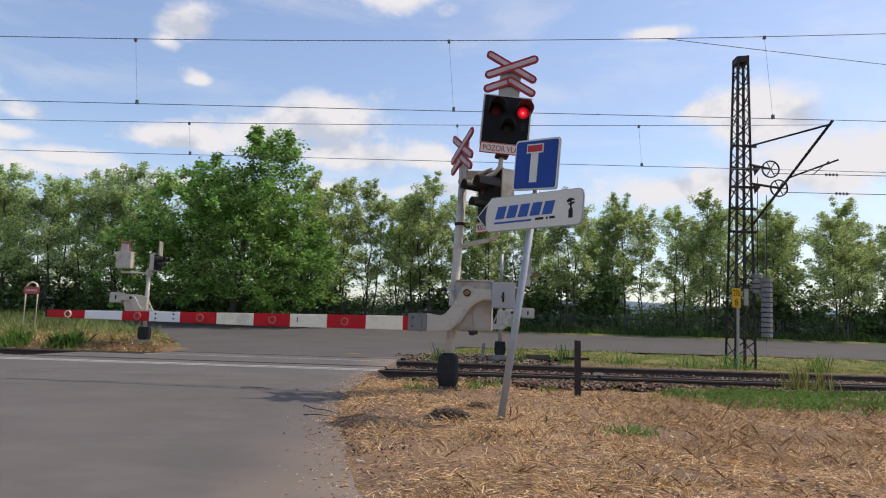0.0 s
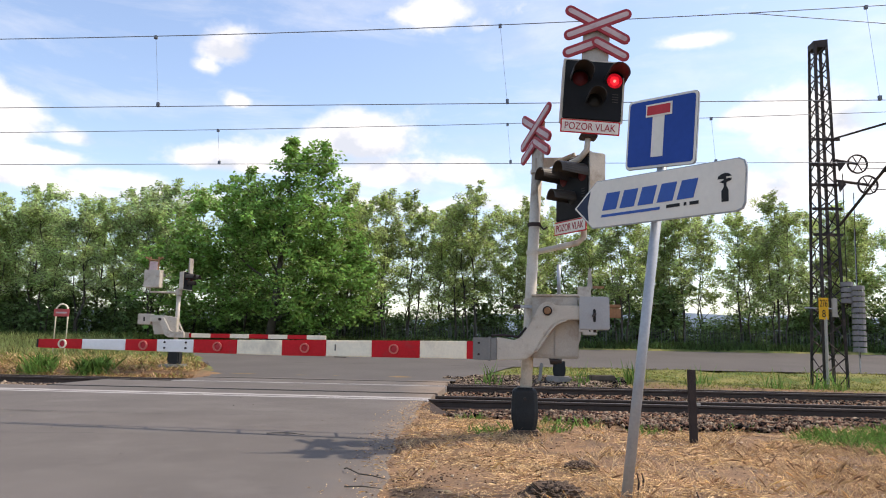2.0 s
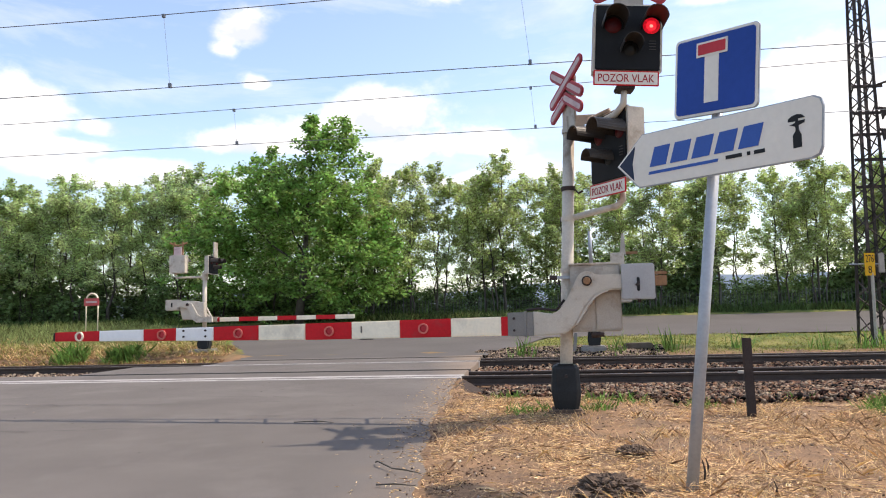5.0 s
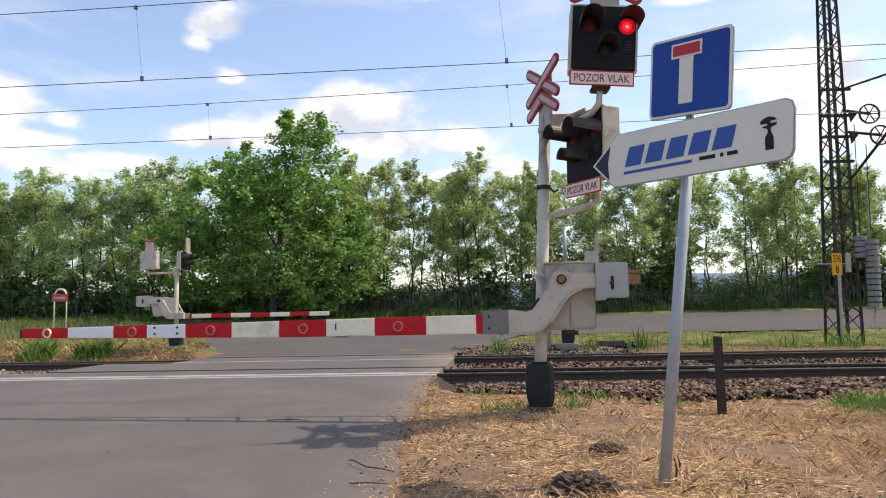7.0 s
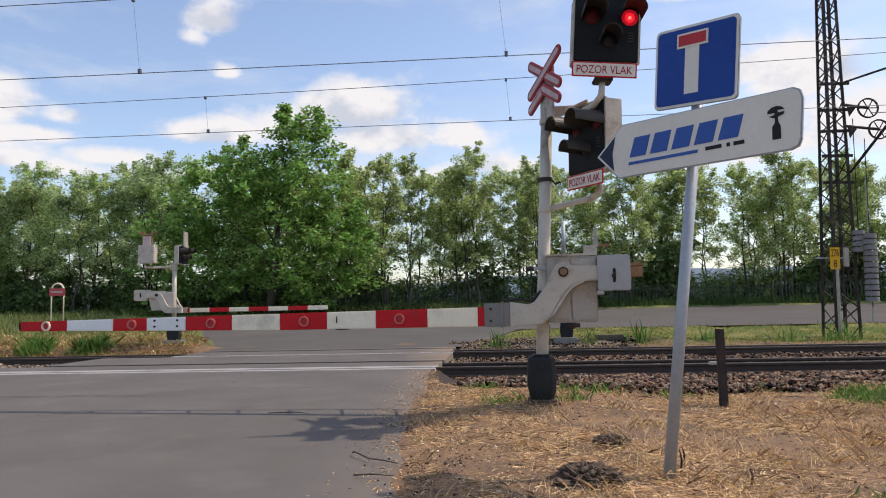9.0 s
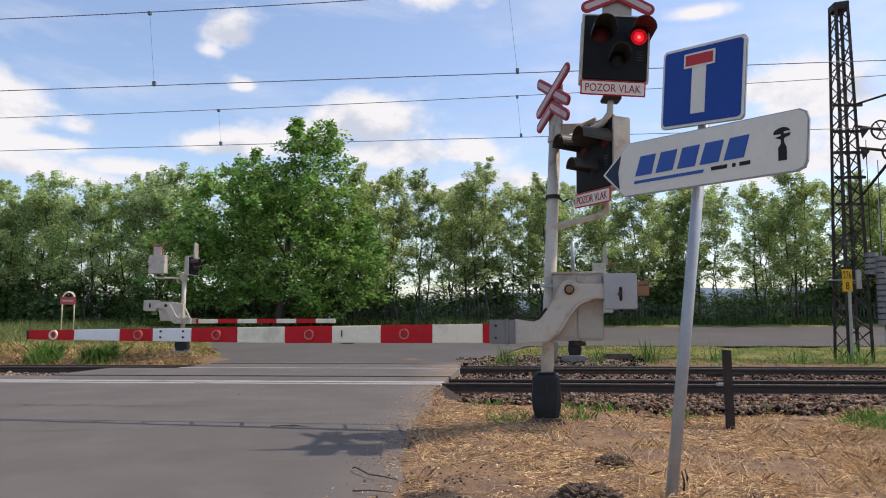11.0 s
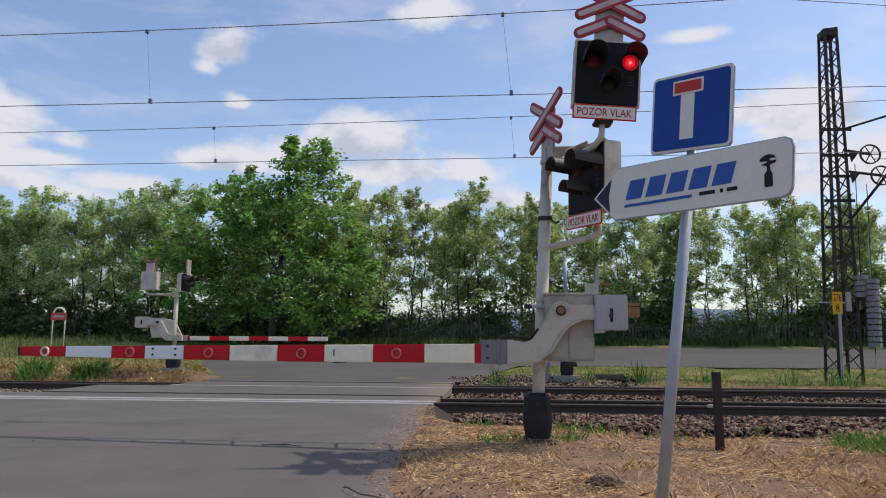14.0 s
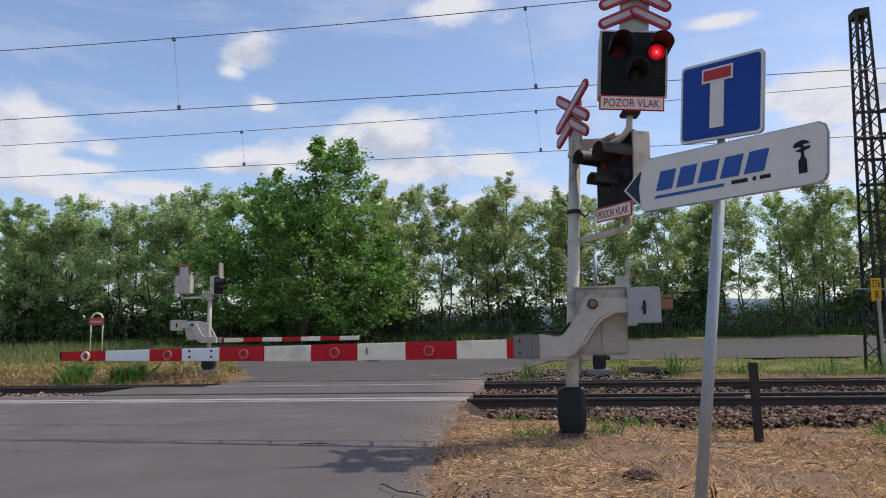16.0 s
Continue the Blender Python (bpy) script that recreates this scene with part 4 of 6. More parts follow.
gl = far_gate(pose(-9.35, 12.5, 0.05, 0, 0, 4), 4.4, 1, "pale grey crossing gate across the track with lowered striped boom")
L = frame_at(-0.44, -0.12, 176, 0, 2.24)
signal_head(gl, L, -1, w=0.46, h=0.5, plate=False)
part("back_bracket", box(-0.79, -0.57, -0.26, -0.2, 2.72, 2.98, 0.01), M_BUCKWHITE, gl)
for x in (-0.80, -0.56):
    part("crossbuck_end", tube([(x, -0.2, 2.7), (x, -0.2, 3.12)], 0.028, 8), M_WOOD, gl)
part("crossbuck_end", tube([(-0.93, -0.2, 3.1), (-0.8, -0.2, 3.04), (-0.68, -0.2, 3.02), (-0.56, -0.2, 3.04), (-0.44, -0.2, 3.1)], 0.025, 8), M_WOOD, gl)
part("signal_arm", tube([(0, 0, 2.12), (-0.75, -0.2, 2.12), (-0.75, -0.2, 2.24)], 0.03, 8), M_GREYL, gl)
L2 = frame_at(0.25, -0.35, 84, 0, 2.2)
signal_head(gl, L2, -1, w=0.55, h=0.5, plate=False, depth=0.14)
part("crossbuck_edge", box(0.3, 0.34, -0.2, 0.1, 2.66, 3.1, 0.01), M_GREY, gl)
gr = far_gate(pose(1.38, 12.3, -0.05, 0, 0, -3), 0.4, -1, "grey crossing gate across the track, seen behind the near one")
part("upper_pole", tube([(0, 0, 2.2), (0, 0, 3.1)], 0.05, 12), M_GALV, gr, "", True)
part("signal_back", box(0.5, 0.85, -0.1, 0.05, 2.15, 2.5, 0.015), M_GREYL, gr)
part("signal_fin", prism([(0.75, 2.45), (0.9, 2.45), (0.86, 3.0), (0.8, 3.0)], -0.05, 0.0, 0.004), M_GREY, gr)
part("peg", box(0.9, 1.2, -0.05, 0.0, 2.45, 2.52, 0.01), M_WOOD, gr)
part("signal_arm", tube([(0, 0, 2.1), (0.7, 0, 2.1), (0.7, 0, 2.2)], 0.03, 8), M_GREYL, gr)
slab = thing("concrete_slab", pose(2.5, 12.4, -0.05, 0, 0, 8), "broken grey concrete slab lying in gravel", "concrete slab")
part("slab", box(-0.34, 0.34, -0.2, 0.2, 0, 0.15, 0.03), M_DARKCONC, slab)
stub = thing("marker_stake", pose(0.85, 12.1, -0.1, 0, 6, 0), "short pale wooden stake", "stake")
part("stake", box(-0.04, 0.04, -0.04, 0.04, -0.1, 0.5, 0.01), M_CONC, stub)

# ---- red hoop sign by the far verge ----
hoop = thing("hoop_sign", pose(-15.4, 16.6, 0.2), "white tube hoop carrying a small red board", "sign")
pts = [(-0.22, 0, 0)] + [(-0.22, 0, 1.5)] + [(-0.22 * math.cos(a), 0, 1.55 + 0.24 * math.sin(a)) for a in np.linspace(0.2, math.pi - 0.2, 9)] + [(0.22, 0, 1.5), (0.22, 0, 0)]
part("hoop", tube(pts, 0.028, 10), M_WHITE, hoop, "white painted tube", True)
part("board", box(-0.28, 0.28, -0.05, -0.02, 1.36, 1.62, 0.01), M_FADED, hoop, "faded red board")
part("pale_band", box(-0.2, 0.2, -0.054, -0.05, 1.46, 1.52, 0), M_BUCKWHITE, hoop)

# ---- catenary mast ----
mast = thing("catenary_mast", pose(9.06, 13.97, -0.32, 0, 0.9, 0), "brown steel lattice mast carrying the overhead line", "catenary mast")
H = 10.18


def corner(sx, sy, z):
    k = 1 - z / H
    return Vector((sx * (0.16 + 0.15 * k), sy * (0.2 + 0.22 * k), z))


for sx in (-1, 1):
    for sy in (-1, 1):
        part("leg", tube([corner(sx, sy, -0.2), corner(sx, sy, H)], 0.048, 4, m=I), M_MAST, mast)
levels = [0.0]
while levels[-1] < H - 0.3:
    levels.append(levels[-1] + 0.5 - 0.015 * levels[-1])
for a, b in zip(levels, levels[1:]):
    i = levels.index(a)
    for c0, c1 in (((-1, -1), (1, -1)), ((-1, 1), (1, 1)), ((-1, -1), (-1, 1)), ((1, -1), (1, 1))):
        s, e = (c0, c1) if i % 2 else (c1, c0)
        part("lattice_bar", tube([corner(*s, a), corner(*e, min(b, H))], 0.02, 4), M_MAST, mast)
for z in (7.25, 6.5, 5.9, 5.2, 4.45):
    part("bracket", box(-0.42, 0.4, -0.3, -0.24, z - 0.04, z + 0.04, 0.006), M_MAST, mast)
part("cap", prism([(-0.2, H - 0.1), (0.2, H - 0.1), (0.2, H + 0.15), (-0.2, H + 0.1)], -0.22, 0.22, 0.01), M_MAST, mast)
part("foundation", box(-0.7, 0.7, -0.8, 0.8, -0.5, 0.08, 0.05), M_CONC, mast)
tip, pull = Vector((0.98, -3.7, 7.0)), Vector((1.2, -3.7, 6.02))
foot, tie = Vector((0.25, -0.4, 4.7)), Vector((0.2, -0.35, 7.25))
part("cantilever", tube([foot, tip + (tip - foot).normalized() * 0.15], 0.038, 10), M_MAST, mast)
part("tie_bar", tube([tie, tip], 0.03, 8), M_MAST, mast)
mid = foot.lerp(tip, 0.5)
part("registration_arm", tube([mid, pull], 0.026, 8), M_MAST, mast)
part("steady_arm", tube([pull - Vector((0.25, 0, 0.05)), Vector((0.5, -3.7, 5.57))], 0.014, 6), M_MAST, mast)
for (x, z) in ((0.72, 6.45), (0.98, 5.85)):
    wheel = part("tension_wheel", ring(x, z, -0.55, 0.28, 0.035, depth=0.05, n=24), M_MAST, mast, "spoked tension wheel")
    for k in range(6):
        a = k * math.pi / 3
        part("spoke", tube([(x, -0.58, z), (x + 0.27 * math.cos(a), -0.58, z + 0.27 * math.sin(a))], 0.015, 6), M_MAST, wheel)
    part("wheel_arm", tube([(0.2, -0.4, z + 0.15), (x, -0.58, z)], 0.04, 6), M_MAST, mast)
    part("gusset", prism([(0.2, z + 0.16), (0.44, z + 0.04), (0.26, z - 0.2)], -0.5, -0.46), M_MAST, mast)
for k in range(12):
    part("tension_weight", tube([(0.57, -0.6, 1.15 + k * 0.155), (0.57, -0.6, 1.15 + k * 0.155 + 0.122)], [0.17, 0.165], 14), M_WEIGHT, mast, "round concrete tension weight")
for k in range(4):
    part("tension_weight", tube([(0.36, -0.45, 2.5 + k * 0.155), (0.36, -0.45, 2.5 + k * 0.155 + 0.122)], [0.16, 0.155], 14), M_WEIGHT, mast, "round concrete tension weight")
part("weight_rod", tube([(0.57, -0.6, 1.0), (0.57, -0.6, 5.6)], 0.012, 6), M_MAST, mast)
part("weight_rod", tube([(0.36, -0.45, 2.4), (0.36, -0.45, 6.2)], 0.012, 6), M_MAST, mast)
part("guide_rod", tube([(0.6, -0.5, 0.6), (0.6, -0.5, 4.6)], 0.016, 6), M_GALV, mast)
plate = part("number_plate", box(-0.49, -0.23, -0.62, -0.6, 2.02, 2.62, 0.006), M_YELLOW, mast, "yellow plate with black numbers")
lettering("276", 0.2, 0.2, Matrix.Translation((-0.36, -0.622, 2.47)), M_TEXT, plate)
lettering("8", 0.09, 0.2, Matrix.Translation((-0.36, -0.622, 2.18)), M_TEXT, plate)
part("plate_back", box(-0.1, 0.04, -0.56, -0.5, 2.1, 2.62, 0.01), M_GREY, mast)
part("plate_arm", tube([(-0.85, -0.55, 2.33), (-0.1, -0.55, 2.33)], 0.02, 6), M_GALV, mast)
part("plate_post", tube([(-0.3, -0.58, 0.0), (-0.3, -0.58, 2.1)], 0.045, 8), M_GREY, mast)

# ---- overhead wires ----
line = thing("overhead_line", pose(0, 6.25, 0), "thin dark overhead wires with droppers above the near track", "overhead wire", "overhead lines")
part("contact_wire", tube([(-300, -0.02, 5.55), (0, -0.02, 5.53), (300, -0.02, 5.55)], 0.008, 6), M_WIRE, line)


def messenger(x):
    return 7.155 + 0.0262 * x + 0.00135 * x * x


part("messenger_wire", tube([(x, 0, messenger(x)) for x in np.linspace(-32, 14, 60)], 0.0085, 6), M_WIRE, line)
part("stay_wire", tube([(4.5, 0, 7.3), (9.3, 0.1, 6.86), (22, 0.1, 5.9)], 0.008, 6), M_WIRE, line)
for x in (-30, -22.5, -14.6, -7.2, -0.15, 6.8, 12.5):
    part("dropper", tube([(x - 0.1, 0, messenger(x)), (x + 0.05, 0, 5.54)], 0.003, 5), M_WIRE, line)
    part("dropper_clip", box(x + 0.02, x + 0.08, -0.03, 0.03, 5.53, 5.62, 0.004), M_WIRE, line)
    part("dropper_clip", box(x - 0.13, x - 0.07, -0.03, 0.03, messenger(x) - 0.06, messenger(x) + 0.01, 0.004), M_WIRE, line)
line = thing("overhead_line", pose(0, 10.27, 0), "thin dark overhead wires with droppers above the far track", "overhead wire", "overhead lines")
part("contact_wire", tube([(-300, 0, 5.4), (0, 0, 5.365), (300, 0, 5.4)], 0.008, 6), M_WIRE, line)
part("messenger_wire", tube([(x, 0, 6.395 + 0.0195 * x + 0.0006 * x * x) for x in np.linspace(-34, 10.2, 50)], 0.008, 6), M_WIRE, line)
for x in (-24, -15.5, -7.5, 0.0, 5.0):
    z = 6.395 + 0.0195 * x + 0.0006 * x * x
    part("dropper", tube([(x - 0.05, 0, z), (x + 0.03, 0, 5.37)], 0.003, 5), M_WIRE, line)
    part("dropper_clip", box(x, x + 0.06, -0.03, 0.03, 5.36, 5.45, 0.004), M_WIRE, line)
    part("dropper_clip", box(x - 0.08, x - 0.02, -0.03, 0.03, z - 0.06, z + 0.01, 0.004), M_WIRE, line)
part("tension_cable", tube([(10.0, 3.2, 6.0), (40, 1.5, 5.7)], 0.012, 6), M_WIRE, line)
part("tension_cable", tube([(10.3, 3.2, 5.4), (40, 1.5, 5.15)], 0.012, 6), M_WIRE, line)

for (x, y, z) in ((11.6, 3.11, 5.985), (11.9, 3.11, 5.385)):
    for k in range(4):
        part("insulator", tube([(x + k * 0.11, y, z), (x + 0.05 + k * 0.11, y, z)], [0.05, 0.03], 8), M_WIRE, line)

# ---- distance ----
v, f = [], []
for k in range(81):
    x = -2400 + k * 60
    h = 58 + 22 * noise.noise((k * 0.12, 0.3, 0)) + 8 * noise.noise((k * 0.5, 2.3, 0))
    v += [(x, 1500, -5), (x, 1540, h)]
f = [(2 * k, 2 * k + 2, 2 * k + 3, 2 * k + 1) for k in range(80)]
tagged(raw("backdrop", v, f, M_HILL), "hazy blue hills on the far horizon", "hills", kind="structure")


# ---- trees ----
def leaves(rng, centres, sizes, count, leaf, squash=0.8):
    """count leaf blades round each centre: small folded quads turned at random."""
    c = np.repeat(np.asarray(centres), count, 0)
    s = np.repeat(np.asarray(sizes), count)
    n = len(c)
    d = rng.normal(size=(n, 3))
    d /= np.linalg.norm(d, axis=1)[:, None]
    d *= (rng.random(n) ** 0.45 * s)[:, None]
    d[:, 2] *= squash
    p = c + d
    a = rng.normal(size=(n, 3))
    a[:, 2] -= 0.3
    a /= np.linalg.norm(a, axis=1)[:, None]
    a[:, 2] *= 0.6
    b = np.cross(a, rng.normal(size=(n, 3)) * 0.65 + np.array([0, 0, 1.0]))
    b /= np.linalg.norm(b, axis=1)[:, None] + 1e-9
    L = (leaf * (0.6 + 0.8 * rng.random(n)))[:, None]
    v = np.stack([p, p + a * L * 0.5 + b * L * 0.28, p + a * L, p + a * L * 0.5 - b * L * 0.28], 1).reshape(-1, 3)
    q = np.arange(4 * n).reshape(-1, 4)
    return v, q


def leaf_mesh(name, v, q, mat, parent):
    me = bpy.data.meshes.new(name)
    me.vertices.add(len(v))
    me.vertices.foreach_set("co", v.astype(np.float32).ravel())
    me.loops.add(q.size)
    me.loops.foreach_set("vertex_index", q.astype(np.int32).ravel())
    me.polygons.add(len(q))
    me.polygons.foreach_set("loop_start", (np.arange(len(q)) * q.shape[1]).astype(np.int32))
    me.update(calc_edges=True)
    me.materials.append(mat)
    ob = new(name, me)
    ob.parent = parent
    return ob


def branchy(rng, height, spread, lean, trunk_r, limbs, low):
    """Trunk and limbs as tubes; returns the mesh and the ends where foliage sits."""
    bm = bmesh.new()
    top = Vector((lean[0], lean[1], height))
    trunk = []
    for k in range(7):
        t = k / 6
        trunk.append(Vector((top.x * t + 0.12 * math.sin(3 * t + rng.random()), top.y * t + 0.12 * math.cos(4 * t + rng.random()), height * 0.93 * t)))
    tube(trunk, [trunk_r * (1 - 0.85 * k / 6) for k in range(7)], 7, bm)
    ends = []
    for k in range(limbs):
        t = low + (0.95 - low) * (k + rng.random()) / limbs
        i = min(int(t * 6), 5)
        s = trunk[i].lerp(trunk[i + 1], t * 6 - i)
        a = k * 2.4 + rng.random() * 1.2
        reach = spread * (0.45 + 0.55 * math.sin(math.pi * min(1.0, (t - low) / (1 - low) * 0.8 + 0.2))) * (0.7 + 0.5 * rng.random())
        e = s + Vector((math.cos(a) * reach, math.sin(a) * reach, reach * (0.35 + 0.6 * rng.random())))
        m1 = s.lerp(e, 0.5) + Vector((0, 0, -0.08 * reach))
        r = trunk_r * 0.42 * (1 - 0.6 * t)
        tube([s, m1, e], [r, r * 0.6, r * 0.2], 5, bm)
        ends += [m1.lerp(e, 0.35), e, e + Vector((rng.normal() * 0.35, rng.normal() * 0.35, 0.3))]
        for j in range(2):
            b0 = s.lerp(e, 0.55 + 0.3 * rng.random())
            b1 = b0 + Vector((rng.normal() * 0.5, rng.normal() * 0.5, 0.25 + 0.35 * rng.random())) * (reach * 0.5)
            tube([b0, b1], [r * 0.35, r * 0.12], 4, bm)
            ends.append(b1)
    ends.append(trunk[-1])
    return bm, ends


def locust(seed, height, foliage, bloom):
    """Two or three slender stems with ascending limbs, sprays of small leaves and upright top shoots."""
    rng = np.random.default_rng(seed)
    tree = thing("locust_tree", pose(0, 400, -50), "slender locust tree with airy leaves and pale blossom", "tree", "row of locust trees")
    bm = bmesh.new()
    sprays, sizes = [], []
    for stem in range(2 + seed % 2):
        a0 = rng.random() * math.tau
        tall = height * (1.0 if stem == 0 else 0.72 + 0.2 * rng.random())
        out = 0.25 if stem == 0 else 0.5
        base = 0.0 if stem == 0 else 0.4
        line = [Vector(((base + out * k / 7) * math.cos(a0) + 0.08 * rng.normal() * (k > 0), (base + out * k / 7) * math.sin(a0) + 0.08 * rng.normal() * (k > 0), tall * k / 7)) for k in range(8)]
        r0 = 0.07 if stem == 0 else 0.05
        tube(line, [r0 * (1 - 0.88 * k / 7) for k in range(8)], 6, bm)
        for k in range(11 if stem == 0 else 8):
            t = 0.24 + 0.72 * (k + rng.random()) / (11 if stem == 0 else 8)
            t = min(t, 0.97)
            i = min(int(t * 7), 6)
            s = line[i].lerp(line[i + 1], t * 7 - i)
            a = k * 2.4 + rng.random() * 1.5
            reach = (1.55 - 1.05 * max(0.0, t - 0.35)) * (0.55 + 0.6 * rng.random())
            e = s + Vector((math.cos(a) * reach, math.sin(a) * reach, reach * (0.25 + 0.75 * rng.random())))
            mid = s.lerp(e, 0.5) + Vector((0, 0, 0.1 * reach))
            r = r0 * 0.45 * (1 - 0.6 * t)
            tube([s, mid, e], [r, r * 0.6, r * 0.2], 4, bm)
            low = t < 0.42
            for p, w in ((mid, 0.26), (mid.lerp(e, 0.6), 0.36), (e, 0.34), (e + Vector((0.3 * rng.normal(), 0.3 * rng.normal(), 0.3)), 0.26)):
                if low and rng.random() < 0.45:
                    continue
                sprays.append(p + Vector((0.1 * rng.normal(), 0.1 * rng.normal(), -0.05)))
                sizes.append(w * (0.7 + 0.7 * rng.random()))
            b1 = mid + Vector((rng.normal() * 0.4, rng.normal() * 0.4, 0.3 + 0.4 * rng.random()))
            tube([mid, b1], [r * 0.4, r * 0.12], 4, bm)
            sprays.append(b1)
            sizes.append(0.2 + 0.22 * rng.random())
        for k in range(5):
            a = k * 1.3 + rng.random()
            s = line[-2].lerp(line[-1], 0.5 * rng.random())
            e = line[-1] + Vector((0.5 * math.cos(a), 0.5 * math.sin(a), -0.3 + 0.85 * rng.random()))
            tube([s, e], [0.012, 0.004], 4, bm)
            for q in (0.45, 0.75, 1.0):
                sprays.append(s.lerp(e, q))
                sizes.append(0.24 - 0.1 * q + 0.05 * rng.random())
    part("trunk", bm, M_BARK, tree, "", True)
    v, q = leaves(rng, [p[:] for p in sprays], sizes, 84, 0.125, 0.85)
    leaf_mesh("crown", v, q, foliage, tree)
    pick = [p[:] for p in sprays if rng.random() < bloom]
    v, q = leaves(rng, pick, [0.32] * len(pick), 12, 0.09, 0.9)
    leaf_mesh("blossom", v, q, M_BLOSSOM, tree)
    return tree


kinds = [locust(10 + k, h, M_LEAF2 if k < 3 else M_LEAF4, 0.65 if k < 3 else 0.25) for k, h in enumerate((7.4, 7.7, 7.1, 7.5, 7.0))]
rng = np.random.default_rng(5)
used = set()


def plant(k, m, s):
    src = kinds[k]
    if k not in used:
        used.add(k)
        src.matrix_world = m @ Matrix.Scale(s, 4)
        return src
    ob = copy_thing(src, m)
    ob.scale = (s, s, s)
    return ob


x = -32.0
n = 0
while x < 27:
    y = 28.6 + rng.normal() * 0.9 + (2.5 if n % 3 == 2 else 0)
    s = (1.02 if x < -13 else (0.96 if x < 4 else 0.88)) * (0.94 + 0.13 * rng.random())
    plant(3 + n % 2 if x < -13 else n % 3, pose(x, y, lerp_table(y, LEVEL) - 0.1, 0, 0, rng.random() * 360), s)
    x += 1.0 + 0.55 * rng.random() if x < -13 else 0.92 + 0.55 * rng.random()
    n += 1

x = -32.0
while x < 27:
    y = 33.0 + rng.normal() * 0.8
    plant(3 + n % 2, pose(x, y, lerp_table(y, LEVEL) - 0.1, 0, 0, rng.random() * 360), 0.86 + 0.1 * rng.random())
    x += 2.2 + rng.random() if x < -12 or x > 9 else 3.4 + 1.4 * rng.random()
    n += 1

# the large dense tree
rng = np.random.default_rng(77)
big = thing("walnut_tree", pose(-10.8, 24.8, 0.55), "large dense broadleaf tree with dark green crown reaching the ground", "tree")
bm, ends = branchy(rng, 8.0, 2.3, (0.8, 0.0), 0.22, 16, 0.12)
part("trunk", bm, M_BARK, big, "", True)
cs, ss = [], []
LUMPS = [((0, 0, 3.6), (4.6, 3.0, 3.2)), ((1.3, 0, 6.4), (2.7, 2.2, 2.5)), ((-2.6, 0, 4.8), (2.7, 2.2, 2.4)), ((2.9, 0.2, 2.9), (2.7, 2.2, 2.6)), ((1.6, 0, 8.2), (1.3, 1.1, 1.3)), ((-4.2, 0, 2.9), (2.0, 1.8, 2.5)), ((-1.2, 0, 6.6), (2.3, 1.8, 1.3))]
for (c, r), n in zip(LUMPS, (150, 85, 70, 75, 26, 50, 36)):
    for _ in range(n):
        d = rng.normal(size=3)
        d = d / np.linalg.norm(d) * (0.55 + 0.47 * rng.random())
        p = np.array(c) + d * np.array(r)
        if p[2] < 0.5:
            continue
        cs.append(p)
        ss.append(0.34 + 0.42 * rng.random())
v, q = leaves(rng, cs, ss, 74, 0.2, 0.6)
leaf_mesh("crown", v, q, M_LEAF, big)
# shoots that break the outline
shoots, tips = bmesh.new(), []
for k in range(46):
    c, r = LUMPS[int(rng.integers(0, len(LUMPS)))]
    a, up = rng.random() * math.tau, 0.15 + 0.85 * rng.random()
    flat = math.sqrt(1 - up * up)
    s0 = Vector((c[0] + 0.8 * r[0] * flat * math.cos(a), c[1] + 0.8 * r[1] * flat * math.sin(a), c[2] + 0.8 * r[2] * up))
    e0 = Vector((c[0] + 1.12 * r[0] * flat * math.cos(a), c[1] + 1.12 * r[1] * flat * math.sin(a), c[2] + (1.05 + 0.18 * rng.random()) * r[2] * up + 0.2))
    tube([s0, e0], [0.02, 0.006], 4, shoots)
    tips += [s0.lerp(e0, 0.5)[:], s0.lerp(e0, 0.8)[:], e0[:]]
tagged(part("shoots", shoots, M_BARK, big, "", True), kind="stuff")
v, q = leaves(rng, tips, [0.26] * len(tips), 34, 0.22, 0.7)
leaf_mesh("outer_leaves", v, q, M_LEAF, big)

# shrubs along the fence
def shrub(seed):
    rng = np.random.default_rng(seed)
    ob = thing("shrub", pose(0, 400, -50), "dense dark green shrub growing along the fence", "shrub", "shrubs along the fence")
    for k in range(5):
        a = k * 1.25
        part("stem", tube([(0.1 * math.cos(a), 0.1 * math.sin(a), 0), (0.7 * math.cos(a), 0.5 * math.sin(a), 1.3 + 0.5 * rng.random())], [0.03, 0.01], 5), M_BARK, ob)
    cs = [(rng.normal() * 0.9, rng.normal() * 0.5, 0.25 + 2.3 * rng.random() ** 1.3) for _ in range(34)]
    v, q = leaves(rng, cs, [0.5] * 34, 70, 0.2, 0.8)
    leaf_mesh("foliage", v, q, M_LEAF3, ob)
    return ob


bushes = [shrub(40 + k) for k in range(3)]
first = set()
rng = np.random.default_rng(9)
x, n = -33.0, 0
while x < 28:
    y = 28.3 + rng.random() * 2.6
    m = pose(x, y, lerp_table(y, LEVEL) - 0.1, 0, 0, rng.random() * 360)
    s = (0.9 if -16 < x < -6 else (0.78 if x < -16 else 0.62)) + 0.75 * rng.random() ** 2.5
    k = n % 3
    if k not in first:
        first.add(k)
        bushes[k].matrix_world = m @ Matrix.Scale(s, 4)
    else:
        copy_thing(bushes[k], m).scale = (s, s, s)
    if n % 2 == 0:
        yb = 31.6 + rng.random()
        back = copy_thing(bushes[k], pose(x + 0.4, yb, lerp_table(yb, LEVEL) - 0.2, 0, 0, rng.random() * 360))
        back.scale = (0.85, 0.85, 0.62)
    x += 0.75 + 0.5 * rng.random()
    n += 1

